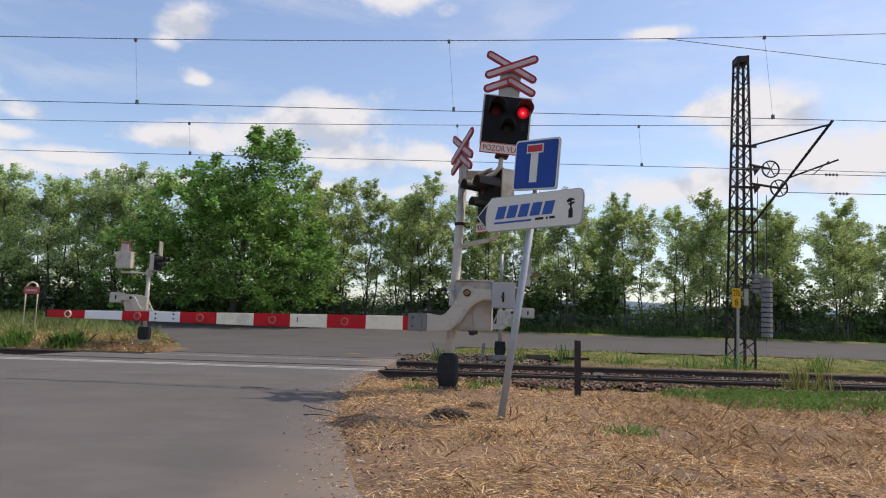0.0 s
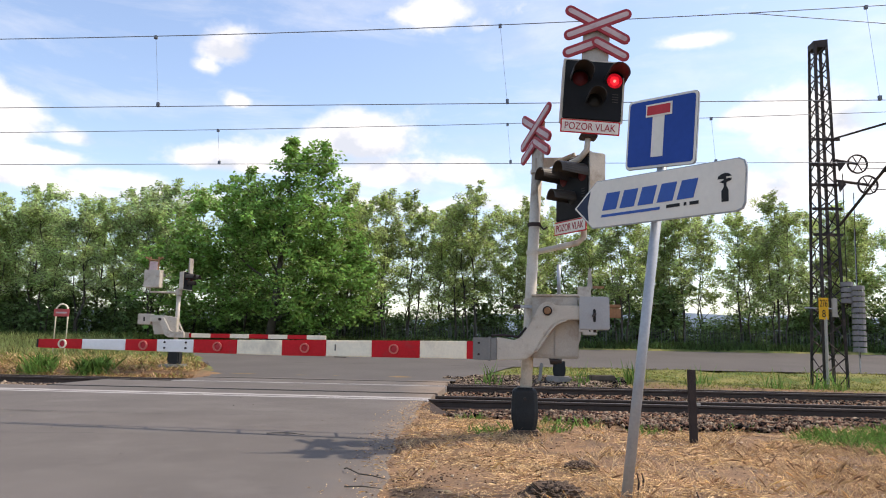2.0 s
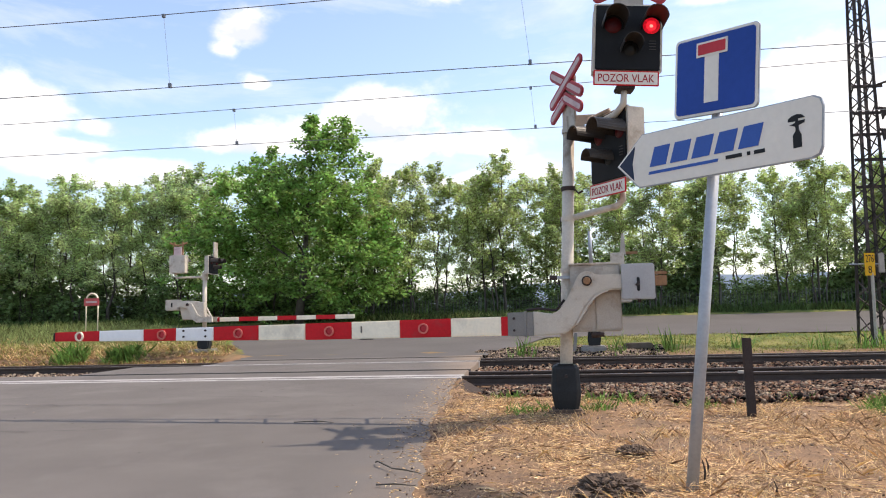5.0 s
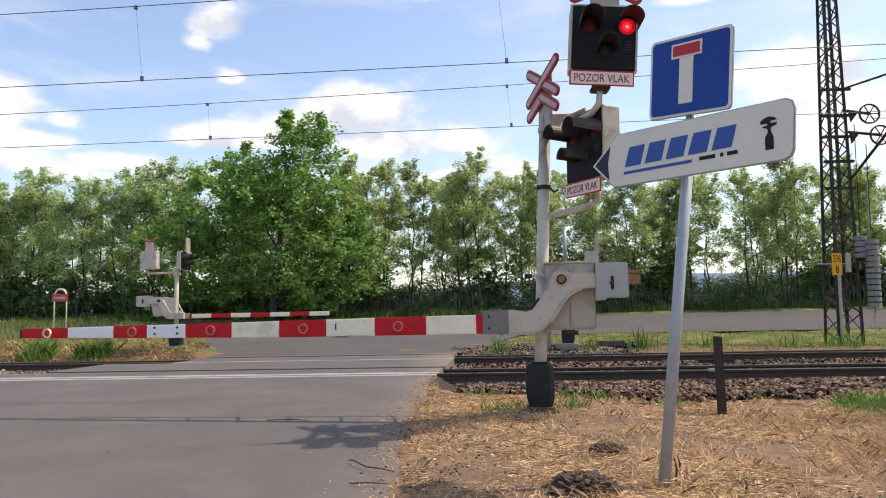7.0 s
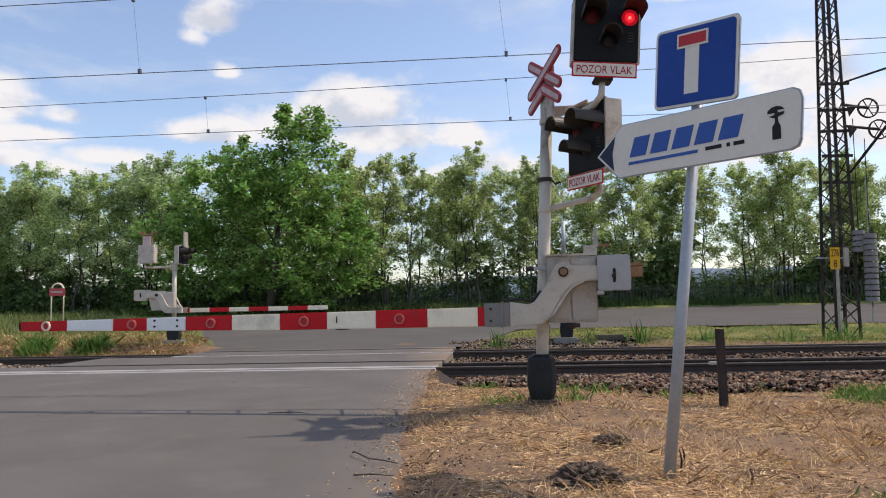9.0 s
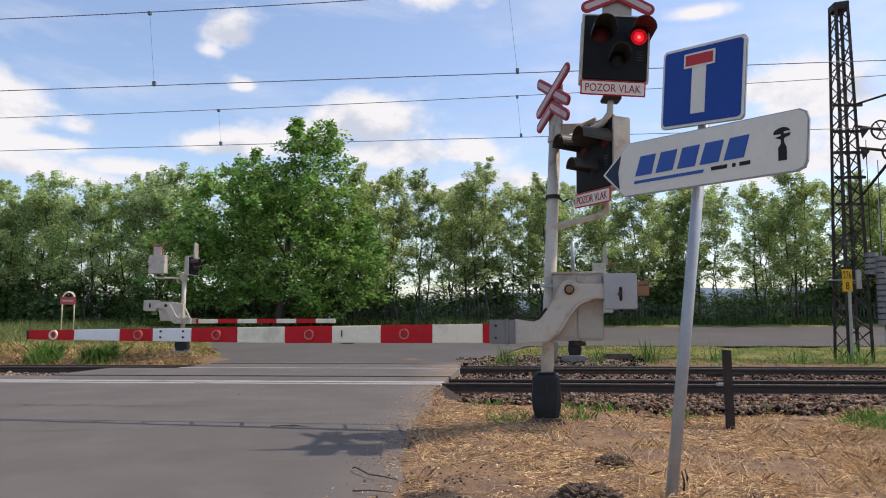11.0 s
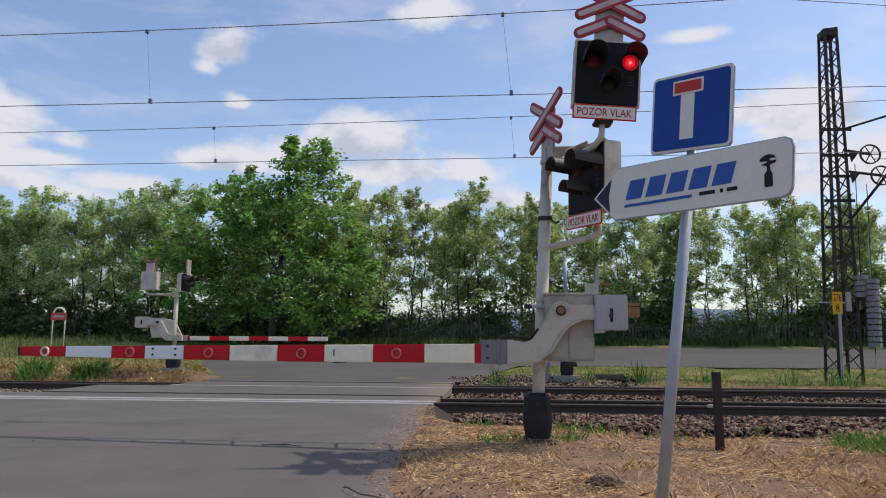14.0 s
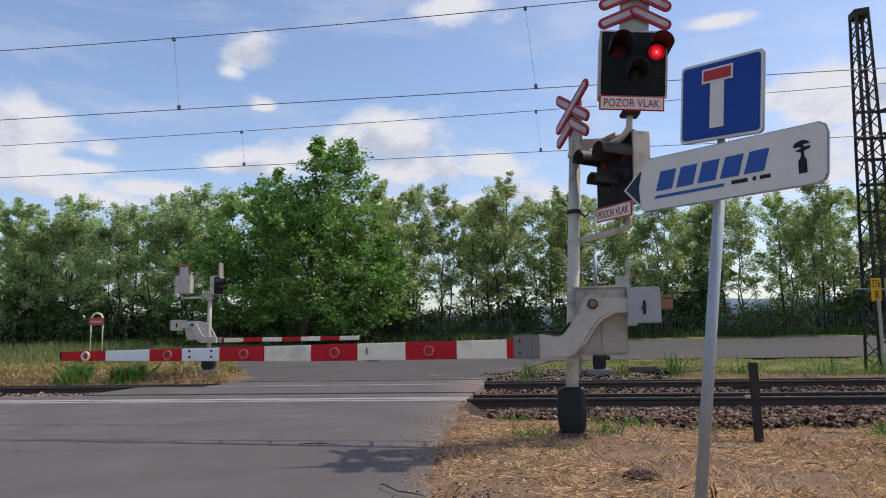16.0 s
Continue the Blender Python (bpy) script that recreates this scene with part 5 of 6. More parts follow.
# palisade fence
fence = thing("palisade_fence", pose(0, 27.3, 0.72), "zinc grey palisade fence half hidden by shrubs", "fence")
me = None
for k in range(200):
    x = -10 + k * 0.15
    if me is None:
        first_picket = part("picket", prism([(-0.009, 0), (0.009, 0), (0.009, 0.94), (0, 0.98), (-0.009, 0.94)], -0.008, 0.008), M_FENCE, fence)
        me = first_picket.data
        first_picket.location = (x, 0, 0)
    else:
        ob = new("picket", me)
        ob.parent = fence
        ob.location = (x, 0, 0.03 * math.sin(k * 0.13))
for z in (0.25, 0.8):
    part("fence_rail", box(-10.1, 20, 0.012, 0.03, z, z + 0.014, 0), M_MAST, fence)
for k in range(9):
    part("fence_post", box(-10 + k * 3.7, -9.96 + k * 3.7, 0.035, 0.07, -0.2, 1.1, 0.004), M_FENCE, fence)


# ---- stones and grass ----
def stones(name, n, place, size, mat, seed):
    rng = np.random.default_rng(seed)
    iv = np.array([(-1, -1, -1), (1, -1, -1), (1, 1, -1), (-1, 1, -1), (-1, -1, 1), (1, -1, 1), (1, 1, 1), (-1, 1, 1)]) * 0.62
    fc = np.array([(0, 2, 1), (0, 3, 2), (4, 5, 6), (4, 6, 7), (0, 1, 5), (0, 5, 4), (1, 2, 6), (1, 6, 5), (2, 3, 7), (2, 7, 6), (3, 0, 4), (3, 4, 7)])
    pts = place(rng, n)
    n = len(pts)
    s = size * (0.5 + rng.random(n) ** 1.5 * 0.8)
    v = iv[None] + 0.30 * rng.normal(size=(n, 8, 3)).clip(-1.7, 1.7)
    v *= np.array([1, 1, 1])[None, None] * (0.65 + 0.6 * rng.random((n, 1, 3)))
    a = rng.random(n) * math.tau
    ca, sa = np.cos(a), np.sin(a)
    vx = v[..., 0] * ca[:, None] - v[..., 1] * sa[:, None]
    vy = v[..., 0] * sa[:, None] + v[..., 1] * ca[:, None]
    tilt = rng.normal(size=n) * 0.7
    ct, st = np.cos(tilt)[:, None], np.sin(tilt)[:, None]
    vx, vz = vx * ct - v[..., 2] * st, vx * st + v[..., 2] * ct
    v = np.stack([vx, vy, vz * 0.85], -1) * s[:, None, None] + pts[:, None]
    f = (fc[None] + 8 * np.arange(n)[:, None, None]).reshape(-1, 3)
    return leaf_mesh(name, v.reshape(-1, 3), f, mat, None)


FOOT = [(-1.6, 3.4), (-1.2, 3.0), (-0.4, 2.15), (0.87, 1.15), (1.9, 0.65), (2.7, 0.6), (3.4, 1.3), (4.2, 2.2), (9, 2.3)]


def foot(x):
    return lerp_table(x, FOOT) + 0.15 * noise.noise((x * 2.0, 0.5, 0))


def shoulder(x, y):
    f = foot(x)
    t = min(1.0, max(0.0, (y - f) / (5.3 - f)))
    return 0.05 * math.sin(math.pi * t) * min(1.0, max(0.0, (x + 1.45) / 1.2))


bx, by = np.arange(-1.36, 9.0, 0.12), np.linspace(0, 1, 34)
bv = []
for a in bx:
    for t in by:
        y = foot(a) + 0.1 + (5.42 - foot(a)) * t
        bv.append((a, y, ground_z(a, y) + shoulder(a, y) + 0.006))
bf = [(i * 34 + j, (i + 1) * 34 + j, (i + 1) * 34 + j + 1, i * 34 + j + 1) for i in range(len(bx) - 1) for j in range(33)]
tagged(raw("ballast_bed", bv, bf, M_BED, smooth=True), "gritty bed under the ballast stones, darkened for the shade between them", "ballast", kind="structure")


def ballast_near(rng, n):
    x = -1.38 + rng.random(n) * 9.4
    y = 0.7 + rng.random(n) * 4.72
    f = np.array([foot(a) for a in x])
    keep = (y > f - 0.45 + 1.1 * rng.random(n) ** 0.7) & (x > -1.0 + 0.3 * rng.random(n))
    x, y, f = x[keep], y[keep], f[keep]
    z = np.array([ground_z(a, b) + shoulder(a, b) for a, b in zip(x, y)]) + 0.012 + 0.035 * rng.random(len(x))
    return np.stack([x, y, z], 1)


def ballast_mid(rng, n):
    x = -1.4 + rng.random(n) * 15
    y = 5.56 + rng.random(n) * 6.2
    z = -0.275 + 0.05 * rng.random(n)
    return np.stack([x, y, z], 1)


def ballast_left(rng, n):
    x = -14 + rng.random(n) * 6.2
    y = 7.1 + rng.random(n) * 2.4
    return np.stack([x, y, -0.29 + 0.04 * rng.random(n)], 1)


tagged(stones("ballast", 30000, ballast_near, 0.030, M_STONE, 1), "angular grey ballast stones along the rails", "ballast", kind="stuff")
tagged(stones("ballast", 30000, ballast_near, 0.029, M_RUSTSTONE, 4), "angular rust brown ballast stones along the rails", "ballast", kind="stuff")
tagged(stones("ballast", 15000, ballast_mid, 0.034, M_RUSTSTONE, 5), "rust brown ballast stones between the rails", "ballast", kind="stuff")
tagged(stones("ballast", 18000, ballast_mid, 0.034, M_STONE, 2), "angular grey brown ballast stones between the rails", "ballast", kind="stuff")
tagged(stones("ballast", 4000, ballast_left, 0.045, M_STONE, 3), "ballast stones beside the crossing surface", "ballast", kind="stuff")


def blades(name, n, place, lo, hi, lie, mat, seed, label, width=0.006, category="grass"):
    rng = np.random.default_rng(seed)
    p = place(rng, n)
    n = len(p)
    h = lo + (hi - lo) * rng.random(n) ** 2
    a = rng.random(n) * math.tau
    lean = lie * (0.4 + 0.9 * rng.random(n))
    d = np.stack([np.cos(a) * lean, np.sin(a) * lean, np.ones(n)], 1)
    d /= np.linalg.norm(d, axis=1)[:, None]
    b = a + math.pi / 2 + rng.normal(size=n) * (0.3 if lie > 1.5 else 1.5)
    side = np.stack([np.cos(b), np.sin(b), np.zeros(n)], 1) * width * (0.6 + 0.8 * rng.random(n))[:, None]
    mid = p + d * (h * 0.55)[:, None]
    d2 = d.copy()
    d2[:, 2] -= 0.35
    tip = mid + d2 * (h * 0.5)[:, None]
    v = np.stack([p - side, p + side, mid + side * 0.7, tip, mid - side * 0.7], 1).reshape(-1, 3)
    q = (np.array([[0, 1, 2, 3, 4]]) + 5 * np.arange(n)[:, None])
    return tagged(leaf_mesh(name, v, q, mat, None), label, category, kind="stuff")


def on_ground(x, y):
    return np.array([(a, b, ground_z(a, b) - 0.005) for a, b in zip(x, y)])


def dry_near(rng, n):
    x = -1.4 + rng.random(n) * 7.4
    y = -6.5 + rng.random(n) * 9.6
    clump = np.array([0.7 * noise.noise((a * 0.8, b * 0.8, 7)) + 0.5 * noise.noise((a * 2.6, b * 2.6, 4)) for a, b in zip(x, y)])
    e = np.array([lerp_table(b, EDGE) for b in y])
    keep = (x > e + 0.06 + 0.15 * rng.random(n)) & (clump > -0.04 + 0.16 * rng.normal(size=n))
    keep &= rng.random(n) < 0.5 + (x - e) * 0.8
    keep &= y < np.array([lerp_table(a, FOOT) for a in x]) + 0.25 * rng.random(n) - 0.15
    return on_ground(x[keep], y[keep])


def dry_tufts(rng, n):
    c = np.stack([-1.2 + rng.random(260) * 7, -6.2 + rng.random(260) * 7.6], 1)
    c = np.concatenate([c, np.array([(0.6, -2.7), (0.5, -2.5), (0.75, -2.8), (0.2, 0.1), (-0.2, -0.1), (0.1, -0.4), (-0.6, 0.4), (2.0, 0.3)])])
    p = c[rng.integers(0, len(c), n)] + rng.normal(size=(n, 2)) * 0.09
    p = np.array([q for q in p if q[0] > lerp_table(q[1], EDGE) + 0.15 and q[1] < lerp_table(q[0], FOOT)])
    return on_ground(p[:, 0], p[:, 1])


def combed(name, n, place, lo, hi, rise, mat, seed, label, width):
    """Straw lying in locks: neighbours share a direction, which swings over a hand's width, in a loose pile."""
    rng = np.random.default_rng(seed)
    p = place(rng, n)
    n = len(p)
    h = lo + (hi - lo) * rng.random(n) ** 1.6
    swing = np.array([noise.noise((a * 1.5, b * 1.5, 2.7)) * 5.0 + noise.noise((a * 5.5, b * 5.5, 8.1)) * 2.6 for a, b, _ in p])
    a = swing + rng.normal(size=n) * 0.45
    pile = np.array([max(0.0, noise.noise((x * 3.3, y * 3.3, 5.2)) + 0.35) for x, y, _ in p])
    p[:, 2] += 0.004 + (0.012 + 0.05 * pile) * rng.random(n)
    lift = rise * (rng.random(n) ** 2) * (0.3 + pile)
    d = np.stack([np.cos(a), np.sin(a), lift], 1)
    d2 = np.stack([np.cos(a + rng.normal(size=n) * 0.35), np.sin(a + rng.normal(size=n) * 0.35), lift - 0.25], 1)
    side = np.stack([-np.sin(a), np.cos(a), rng.normal(size=n) * 0.6], 1) * (width * (0.5 + rng.random(n)))[:, None]
    mid = p + d * (h * 0.5)[:, None]
    tip = mid + d2 * (h * 0.5)[:, None]
    v = np.stack([p - side, p + side, mid + side * 0.8, tip, mid - side * 0.8], 1).reshape(-1, 3)
    q = np.array([[0, 1, 2, 3, 4]]) + 5 * np.arange(n)[:, None]
    return tagged(leaf_mesh(name, v, q, mat, None), label, "grass", kind="stuff")


combed("dry_grass", 250000, dry_near, 0.02, 0.085, 0.4, M_STRAW, 11, "matted dry straw coloured grass on bare soil", 0.0012)
combed("dry_grass", 120000, dry_near, 0.02, 0.085, 0.5, M_OLDSTRAW, 23, "old brown straw matted into bare soil", 0.0013)
combed("dry_grass", 5000, dry_near, 0.08, 0.2, 0.9, M_STRAW, 22, "long tangled dry grass stalks on bare soil", 0.0013)


def dry_back(rng, n):
    y = -11.0 + rng.random(n) * 4.7
    x = np.array([lerp_table(b, EDGE) for b in y]) + 0.1 + rng.random(n) * 6.0
    clump = np.array([noise.noise((a * 0.8, b * 0.8, 7)) for a, b in zip(x, y)])
    keep = clump > -0.1 + 0.16 * rng.normal(size=n)
    return on_ground(x[keep], y[keep])


combed("dry_grass", 60000, dry_back, 0.03, 0.11, 0.4, M_STRAW, 24, "thin dry straw coloured grass further along the verge", 0.0016)
blades("dry_grass", 24000, dry_tufts, 0.06, 0.17, 1.3, M_STRAW, 21, "upright dry straw coloured grass tufts", 0.0016)


def right_green(rng, n):
    x = 2.6 + rng.random(n) ** 1.15 * 4.6
    y = -1.5 + rng.random(n) * 3.5
    c = np.array([noise.noise((p * 1.6, q * 1.6, 21)) for p, q in zip(x, y)])
    lo = np.array([lerp_table(a, [(2.6, -0.1), (2.9, -0.8), (3.4, -1.25), (4.75, -1.05), (7.2, -0.8)]) for a in x])
    hi = np.array([lerp_table(a, [(2.6, 0.0), (3.1, 0.85), (4.3, 1.4), (7.2, 1.9)]) for a in x])
    inner = np.minimum(y - lo, hi - y)
    k = (inner > 0.12 * rng.normal(size=n)) & (c + 0.35 * np.minimum(inner, 0.6) > -0.14 + 0.12 * rng.normal(size=n))
    return on_ground(x[k], y[k])


blades("green_grass", 34000, right_green, 0.05, 0.2, 0.9, M_GRASS, 12, "patch of fresh green grass at the foot of the ballast", 0.004)


def weeds_near(rng, n):
    c = [(-0.55, 1.9), (0.35, 1.1), (0.75, 0.9), (1.35, 0.7), (-0.35, 0.35), (2.3, 0.9), (0.3, 0.35), (4.6, -2.2), (1.5, -3.3)]
    pick = rng.integers(0, len(c), n)
    p = np.array(c)[pick] + rng.normal(size=(n, 2)) * 0.11
    return on_ground(p[:, 0], p[:, 1])


blades("weed_tufts", 800, weeds_near, 0.05, 0.16, 0.9, M_GRASS, 13, "small green weed tufts in dry grass", 0.008, "weeds")


def far_verge(rng, n):
    x = -0.4 + rng.random(n) * 30
    y = 11.35 + rng.random(n) * 5.15
    keep = x > np.array([far_right(b) if b < 16.5 else 99 for b in y]) + 0.3
    return on_ground(x[keep], y[keep])


blades("verge_grass", 42000, far_verge, 0.03, 0.13, 1.2, M_GRASSY, 14, "short yellow green grass between track and road", 0.008)


def far_weeds(rng, n):
    c = [(3.2, 12.1, 0.9), (3.35, 12.2, 1.0), (7.0, 12.2, 0.5), (7.9, 12.0, 0.4), (8.3, 11.9, 0.5), (1.9, 11.9, 0.4), (5.0, 12.4, 0.4), (10.3, 11.9, 0.9), (10.6, 12.0, 0.8), (-0.5, 11.7, 0.3)]
    pick = rng.integers(0, len(c), n)
    p = np.array(c)[pick][:, :2] + rng.normal(size=(n, 2)) * 0.16
    return on_ground(p[:, 0], p[:, 1])


blades("tall_weeds", 420, far_weeds, 0.12, 0.75, 0.35, M_GRASS, 15, "tall green weeds beside the far rail", 0.012, "weeds")


def left_bank(rng, n):
    x = -26 + rng.random(n) * 17.5
    y = 11.3 + rng.random(n) * 8
    keep = x < np.array([max(far_left(b), -26) for b in y]) - 0.2
    return on_ground(x[keep], y[keep])


blades("bank_grass", 14000, left_bank, 0.06, 0.3, 0.9, M_GRASSY, 16, "rough yellow green grass on the bank beside the gate", 0.010)
blades("bank_straw", 24000, left_bank, 0.05, 0.26, 1.3, M_STRAW, 19, "dry straw on the bank beside the gate", 0.008)


def left_tufts(rng, n):
    c = [(-13.0, 11.8), (-12.8, 11.9), (-11.5, 11.9), (-11.25, 11.95), (-16.5, 12.0), (-17.5, 11.9)]
    pick = rng.integers(0, len(c), n)
    p = np.array(c)[pick] + rng.normal(size=(n, 2)) * 0.19
    return on_ground(p[:, 0], p[:, 1])


blades("tall_weeds", 2000, left_tufts, 0.12, 0.65, 0.75, M_GRASS, 17, "tall green weeds on the bank beside the rail", 0.015, "weeds")


def fence_grass(rng, n):
    x = -30 + rng.random(n) * 60
    y = 25.95 + rng.random(n) * 1.8
    return on_ground(x, y)


# tree shade over the fence strip is put into this dark green
M_SHADEGRASS = material("tree_shaded_grass", (0.075, 0.12, 0.035), 0.75, var=0.4, scale=0.6, fine=10, bump=0.0, per="island", leaf=0.3)
blades("fence_grass", 24000, fence_grass, 0.12, 0.55, 0.5, M_SHADEGRASS, 18, "green grass strip along the fence, darkened for the shade of the trees", 0.02)

# mounds of soil
for x, y, r in ((0.37, -1.78, 0.11), (0.09, -2.86, 0.17)):
    rng = np.random.default_rng(int(r * 100))
    bm = bmesh.new()
    bmesh.ops.create_icosphere(bm, subdivisions=5, radius=1)
    for vv in bm.verts:
        k = 1 + 0.35 * noise.noise(vv.co * 2.5 + Vector((x * 9, 0, 0))) + 0.3 * noise.noise(vv.co * 7) + 0.2 * noise.noise(vv.co * 15) + 0.12 * noise.noise(vv.co * 31)
        vv.co = Vector((vv.co.x * r * k, vv.co.y * r * k, max(vv.co.z, -0.5) * r * 0.45 * k))
    for _ in range(90):
        a, d = rng.random() * math.tau, r * 1.12 * math.sqrt(rng.random())
        size = 0.005 + 0.013 * rng.random() ** 2
        top = r * 0.45 * math.sqrt(max(0.0, 1 - (d / r) ** 2))
        lump = bmesh.ops.create_icosphere(bm, subdivisions=1, radius=size)
        for vv in lump["verts"]:
            vv.co = vv.co * (0.75 + 0.5 * rng.random()) + Vector((d * math.cos(a), d * math.sin(a), top + 0.004))
    ob = link("soil_mound", bm, M_SOIL, None, "", False)
    ob.location = (x, y, ground_z(x, y) + 0.01)
    tagged(ob, "small dark mound of loose soil thrown up in dry grass", "soil mound", "soil mounds")

# twigs on the asphalt and the soil
for k, pts in enumerate((((-1.36, -1.86, 0), (-1.33, -1.93, 0.02), (-1.2, -2.1, 0.01), (-1.1, -2.16, 0.012), (-1.0, -2.2, 0)), ((-1.22, -2.5, 0), (-1.1, -2.53, 0.012), (-0.98, -2.52, 0)), ((-2.55, -0.02, 0), (-2.42, -0.06, 0.012), (-2.3, -0.02, 0.008), (-2.15, -0.06, 0)))):
    ob = link("twig", tube([(a, b, c - 0.036) for a, b, c in pts], [0.005] * (len(pts) - 1) + [0.002], 6), M_BARK)
    tagged(ob, "thin dry dark twig lying on the asphalt", "twig", "twigs on the road")
for x, y, h in ((0.62, -2.62, 0.14), (0.7, -2.35, 0.1), (0.9, -2.9, 0.08)):
    ob = link("dead_stem", tube([(0, 0, -0.03), (0.01, 0.0, h * 0.6), (0.0, 0.01, h)], [0.008, 0.006, 0.003], 6), M_RUST)
    ob.location = (x, y, ground_z(x, y))
    tagged(ob, "short dead plant stem standing in the soil", "stem", "dead stems")


# grit and straw spilled on the road's edge
def spill(rng, n):
    y = -6 + rng.random(n) * 11
    x = np.array([lerp_table(b, EDGE) for b in y]) + 0.15 - np.abs(rng.normal(size=n)) * 0.2
    z = np.array([lerp_table(b, ROADZ) for b in y]) + 0.004
    return np.stack([x, y, z], 1)


tagged(stones("grit", 260, spill, 0.007, M_STONE, 31), "small grit scattered along the edge of the asphalt", "grit", kind="stuff")
blades("spilled_straw", 1900, lambda rng, n: spill(rng, n), 0.015, 0.06, 6.0, M_STRAW, 32, "loose dry straw scattered on the edge of the asphalt", 0.002)


def scatter(rng, n):
    x = -9 + rng.random(n) * 8
    y = -6.5 + rng.random(n) * 11
    return np.stack([x, y, np.full(n, -0.047)], 1)


tagged(stones("grit", 120, scatter, 0.006, M_STONE, 33), "small loose pebbles on the asphalt", "grit", kind="stuff")


# tar filled cracks in the asphalt
def crack(a, b, width, seed):
    rng = np.random.default_rng(seed)
    a, b = np.array(a), np.array(b)
    d = b - a
    n = np.array([-d[1], d[0]]) / np.linalg.norm(d)
    v, f = [], []
    k = 26
    off = 0.0
    for i in range(k + 1):
        off = 0.8 * off + rng.normal() * 0.022
        c = a + d * i / k + n * off
        w = width * (0.3 + 0.9 * rng.random()) * math.sin(math.pi * min(max(i / k, 0.03), 0.97)) ** 0.4
        z = -0.039
        v += [(*(c - n * w), z), (*(c + n * w), z)]
    f = [(2 * i, 2 * i + 2, 2 * i + 3, 2 * i + 1) for i in range(k)]
    ob = raw("crack", v, f, M_CRACK)
    tagged(ob, "thin dark crack in the asphalt", "crack", "cracks in the road", "structure")


crack((-7.5, 1.6), (-4.4, 1.55), 0.012, 1)
crack((-4.6, 1.5), (-2.4, 1.75), 0.006, 2)
crack((-5.6, 2.4), (-2.5, 2.1), 0.005, 3)
crack((-3.4, 0.5), (-2.1, 0.62), 0.005, 4)
crack((-6.5, -0.6), (-3.6, -0.2), 0.006, 5)


def pale_tuft(rng, n):
    c = np.array([(6.2, 3.9), (6.4, 4.0), (6.0, 3.8), (6.7, 4.1)])
    p = c[rng.integers(0, 4, n)] + rng.normal(size=(n, 2)) * 0.1
    return on_ground(p[:, 0], p[:, 1])


blades("tall_weeds", 260, pale_tuft, 0.25, 0.85, 0.3, M_GRASSY, 41, "tall pale grass growing out of the ballast", 0.008, "weeds")


# crumbs of soil among the straw
def crumbs(rng, n):
    x = -1.3 + rng.random(n) * 7.2
    y = -6.6 + rng.random(n) * 8.6
    ok = np.array([a > lerp_table(b, EDGE) + 0.1 and b < lerp_table(a, FOOT) + 0.3 for a, b in zip(x, y)])
    return on_ground(x[ok], y[ok]) + np.array([0, 0, 0.006])


M_CRUMB = material("soil_crumb", (0.20, 0.135, 0.09), 0.95, var=0.55, scale=1.5, fine=80, bump=0.3, per="island")
tagged(stones("soil_crumbs", 9000, crumbs, 0.009, M_CRUMB, 51), "loose brown crumbs of dry soil", "soil", kind="stuff")


def ballast_far(rng, n):
    x = -1.7 + rng.random(n) * 4.8
    y = 11.45 + rng.random(n) * 1.25
    return on_ground(x, y) + np.array([0, 0, 0.02])


tagged(stones("gravel", 4600, ballast_far, 0.034, M_STONE, 52), "loose gravel round the foot of the far gate", "gravel", kind="stuff")


def left_meadow(rng, n):
    x = -30 + rng.random(n) * 22
    y = 15.5 + rng.random(n) * 11.5
    keep = x < np.array([max(far_left(b), -30) for b in y]) - 0.2
    return on_ground(x[keep], y[keep])


M_MEADOW = material("pale_meadow_grass", (0.235, 0.275, 0.105), 0.85, var=0.4, scale=0.5, fine=10, bump=0.0, per="island", leaf=0.35)
blades("meadow_grass", 22000, left_meadow, 0.15, 0.55, 0.6, M_MEADOW, 61, "pale green meadow grass before the trees", 0.013)


def back_verge(rng, n):
    x = -13 + rng.random(n) ** 1.3 * 16
    y = 26.05 + rng.random(n) * 0.7
    return on_ground(x, y)


blades("verge_grass", 5000, back_verge, 0.12, 0.45, 0.6, M_MEADOW, 62, "pale tall grass along the far edge of the road", 0.014)


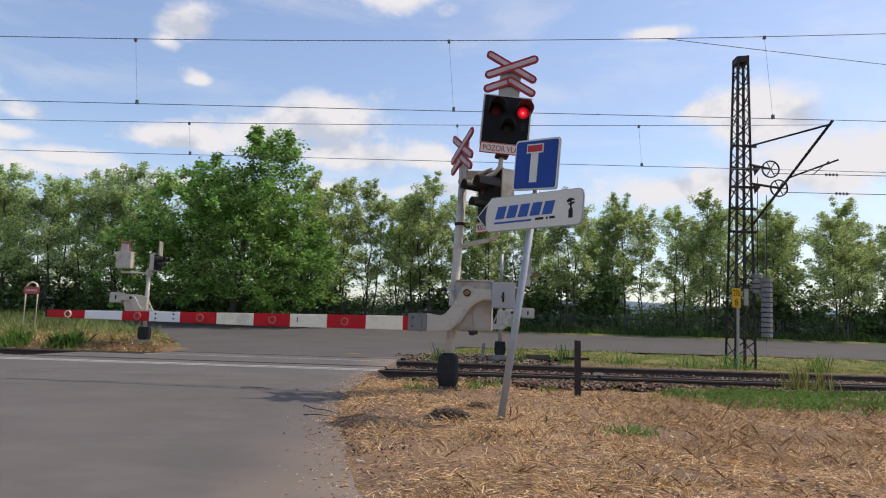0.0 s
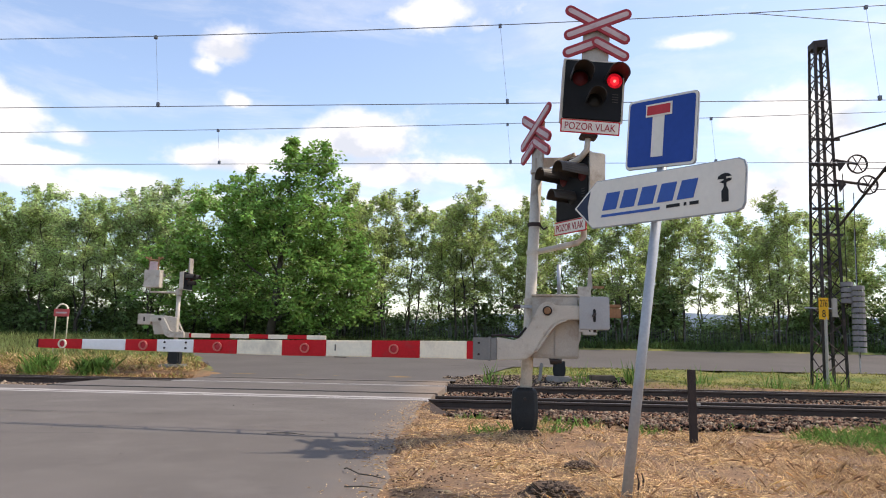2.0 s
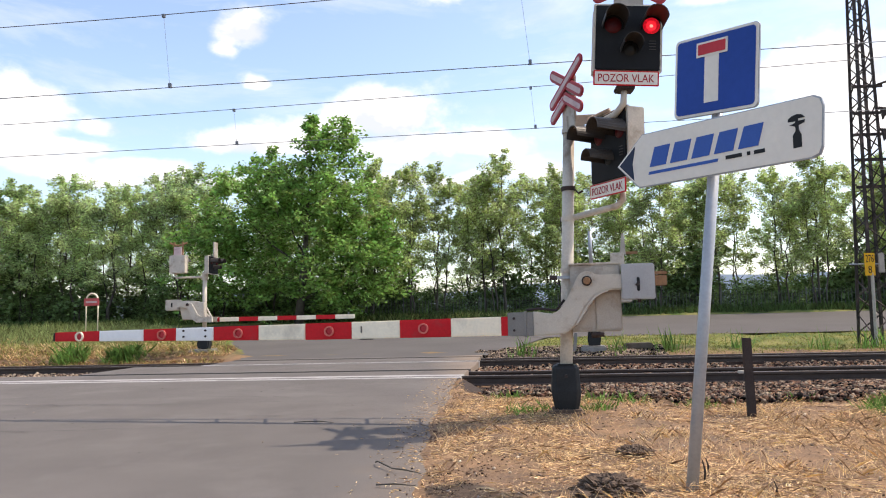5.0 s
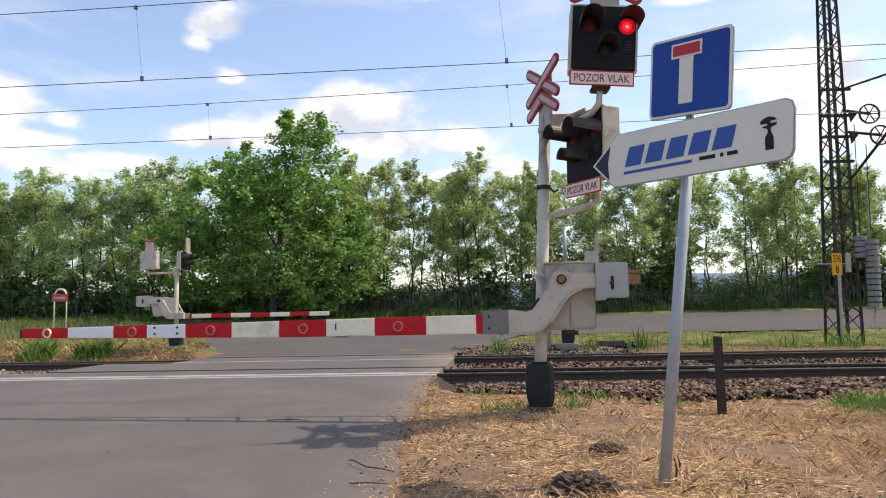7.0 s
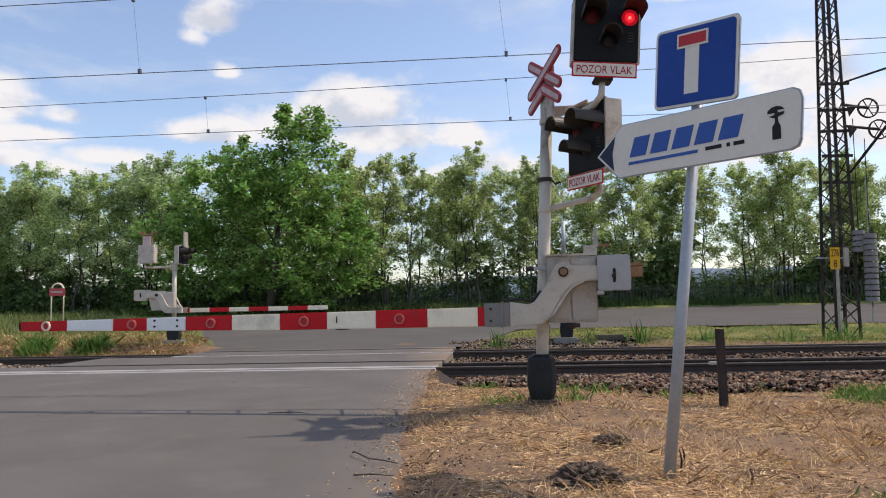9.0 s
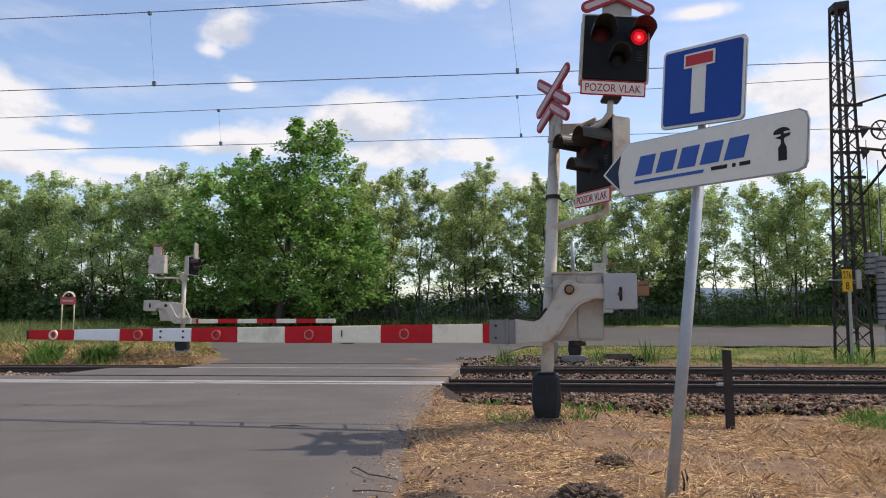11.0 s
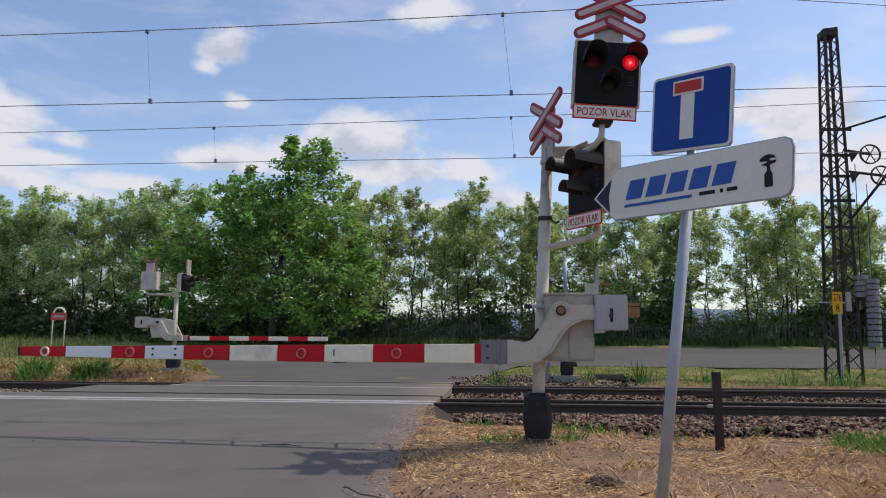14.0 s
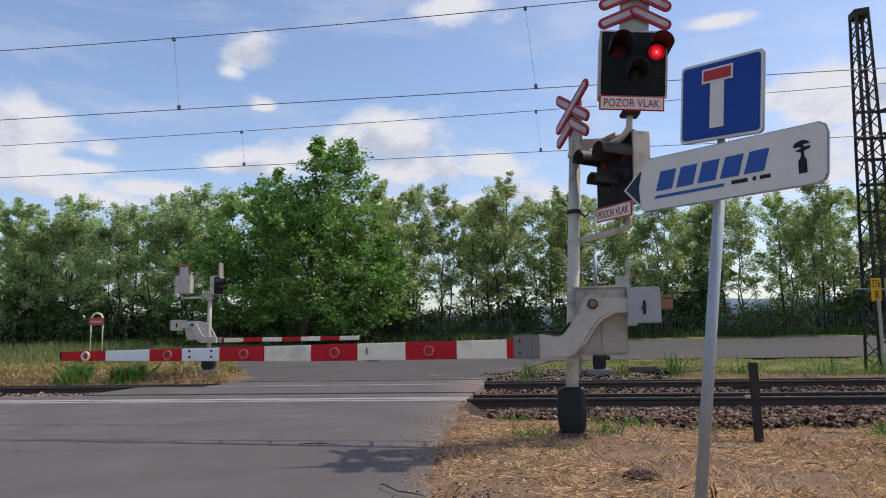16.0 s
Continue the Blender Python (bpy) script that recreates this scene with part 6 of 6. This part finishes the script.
# pale fluffy grass on the drier soil further from the road
def fluffy(rng, n):
    x = 1.6 + rng.random(n) * 4.2
    y = -4.6 + rng.random(n) * 4.2
    c = np.array([noise.noise((a * 1.1, b * 1.1, 31)) for a, b in zip(x, y)])
    k = c > 0.02 + 0.12 * rng.normal(size=n)
    return on_ground(x[k], y[k])


M_PALE = material("pale_dry_grass", (0.44, 0.30, 0.185), 0.9, var=0.34, scale=1.5, fine=20, bump=0.0, per="island", leaf=0.45)
blades("pale_grass", 34000, fluffy, 0.07, 0.2, 1.3, M_PALE, 71, "fluffy pale pinkish dry grass on bare soil", 0.0016)


# bits of bleached wood chip and leaf litter
def litter(rng, n):
    x = -1.2 + rng.random(n) * 6.5
    y = -6.0 + rng.random(n) * 7.0
    ok = np.array([a > lerp_table(b, EDGE) + 0.1 and b < lerp_table(a, FOOT) for a, b in zip(x, y)])
    return on_ground(x[ok], y[ok]) + np.array([0, 0, 0.012])


M_CHIP = material("bleached_chip", (0.58, 0.47, 0.36), 0.9, var=0.35, scale=2.0, fine=30, bump=0.1, per="island")
tagged(stones("litter", 900, litter, 0.011, M_CHIP, 72), "bleached chips and leaf litter in dry grass", "litter", kind="stuff")


def bank_front(rng, n):
    x = -21 + rng.random(n) * 12.6
    y = 11.25 + rng.random(n) ** 1.5 * 3.2
    keep = x < np.array([max(far_left(b), -26) for b in y]) + 0.1
    return on_ground(x[keep], y[keep])


blades("bank_straw", 18000, bank_front, 0.05, 0.2, 1.7, M_OLDSTRAW, 73, "flattened straw and bare soil on the bank by the far gate", 0.006)


# dark bare soil along the edge of the road
def edge_soil(rng, n):
    y = -5.0 + rng.random(n) * 7.6
    x = np.array([lerp_table(b, EDGE) for b in y]) + 0.08 + np.abs(rng.normal(size=n)) * 0.22
    c = np.array([noise.noise((a * 1.6, b * 1.6, 11)) for a, b in zip(x, y)])
    k = c > -0.1 + 0.15 * rng.normal(size=n)
    return on_ground(x[k], y[k]) + np.array([0, 0, 0.008])


M_DARKSOIL = material("dark_crumbly_soil", (0.19, 0.12, 0.078), 0.95, var=0.5, scale=3.0, fine=80, bump=0.3, per="island")
tagged(stones("soil_crumbs", 2600, edge_soil, 0.007, M_DARKSOIL, 81), "dark crumbly soil along the edge of the road", "soil", kind="stuff")
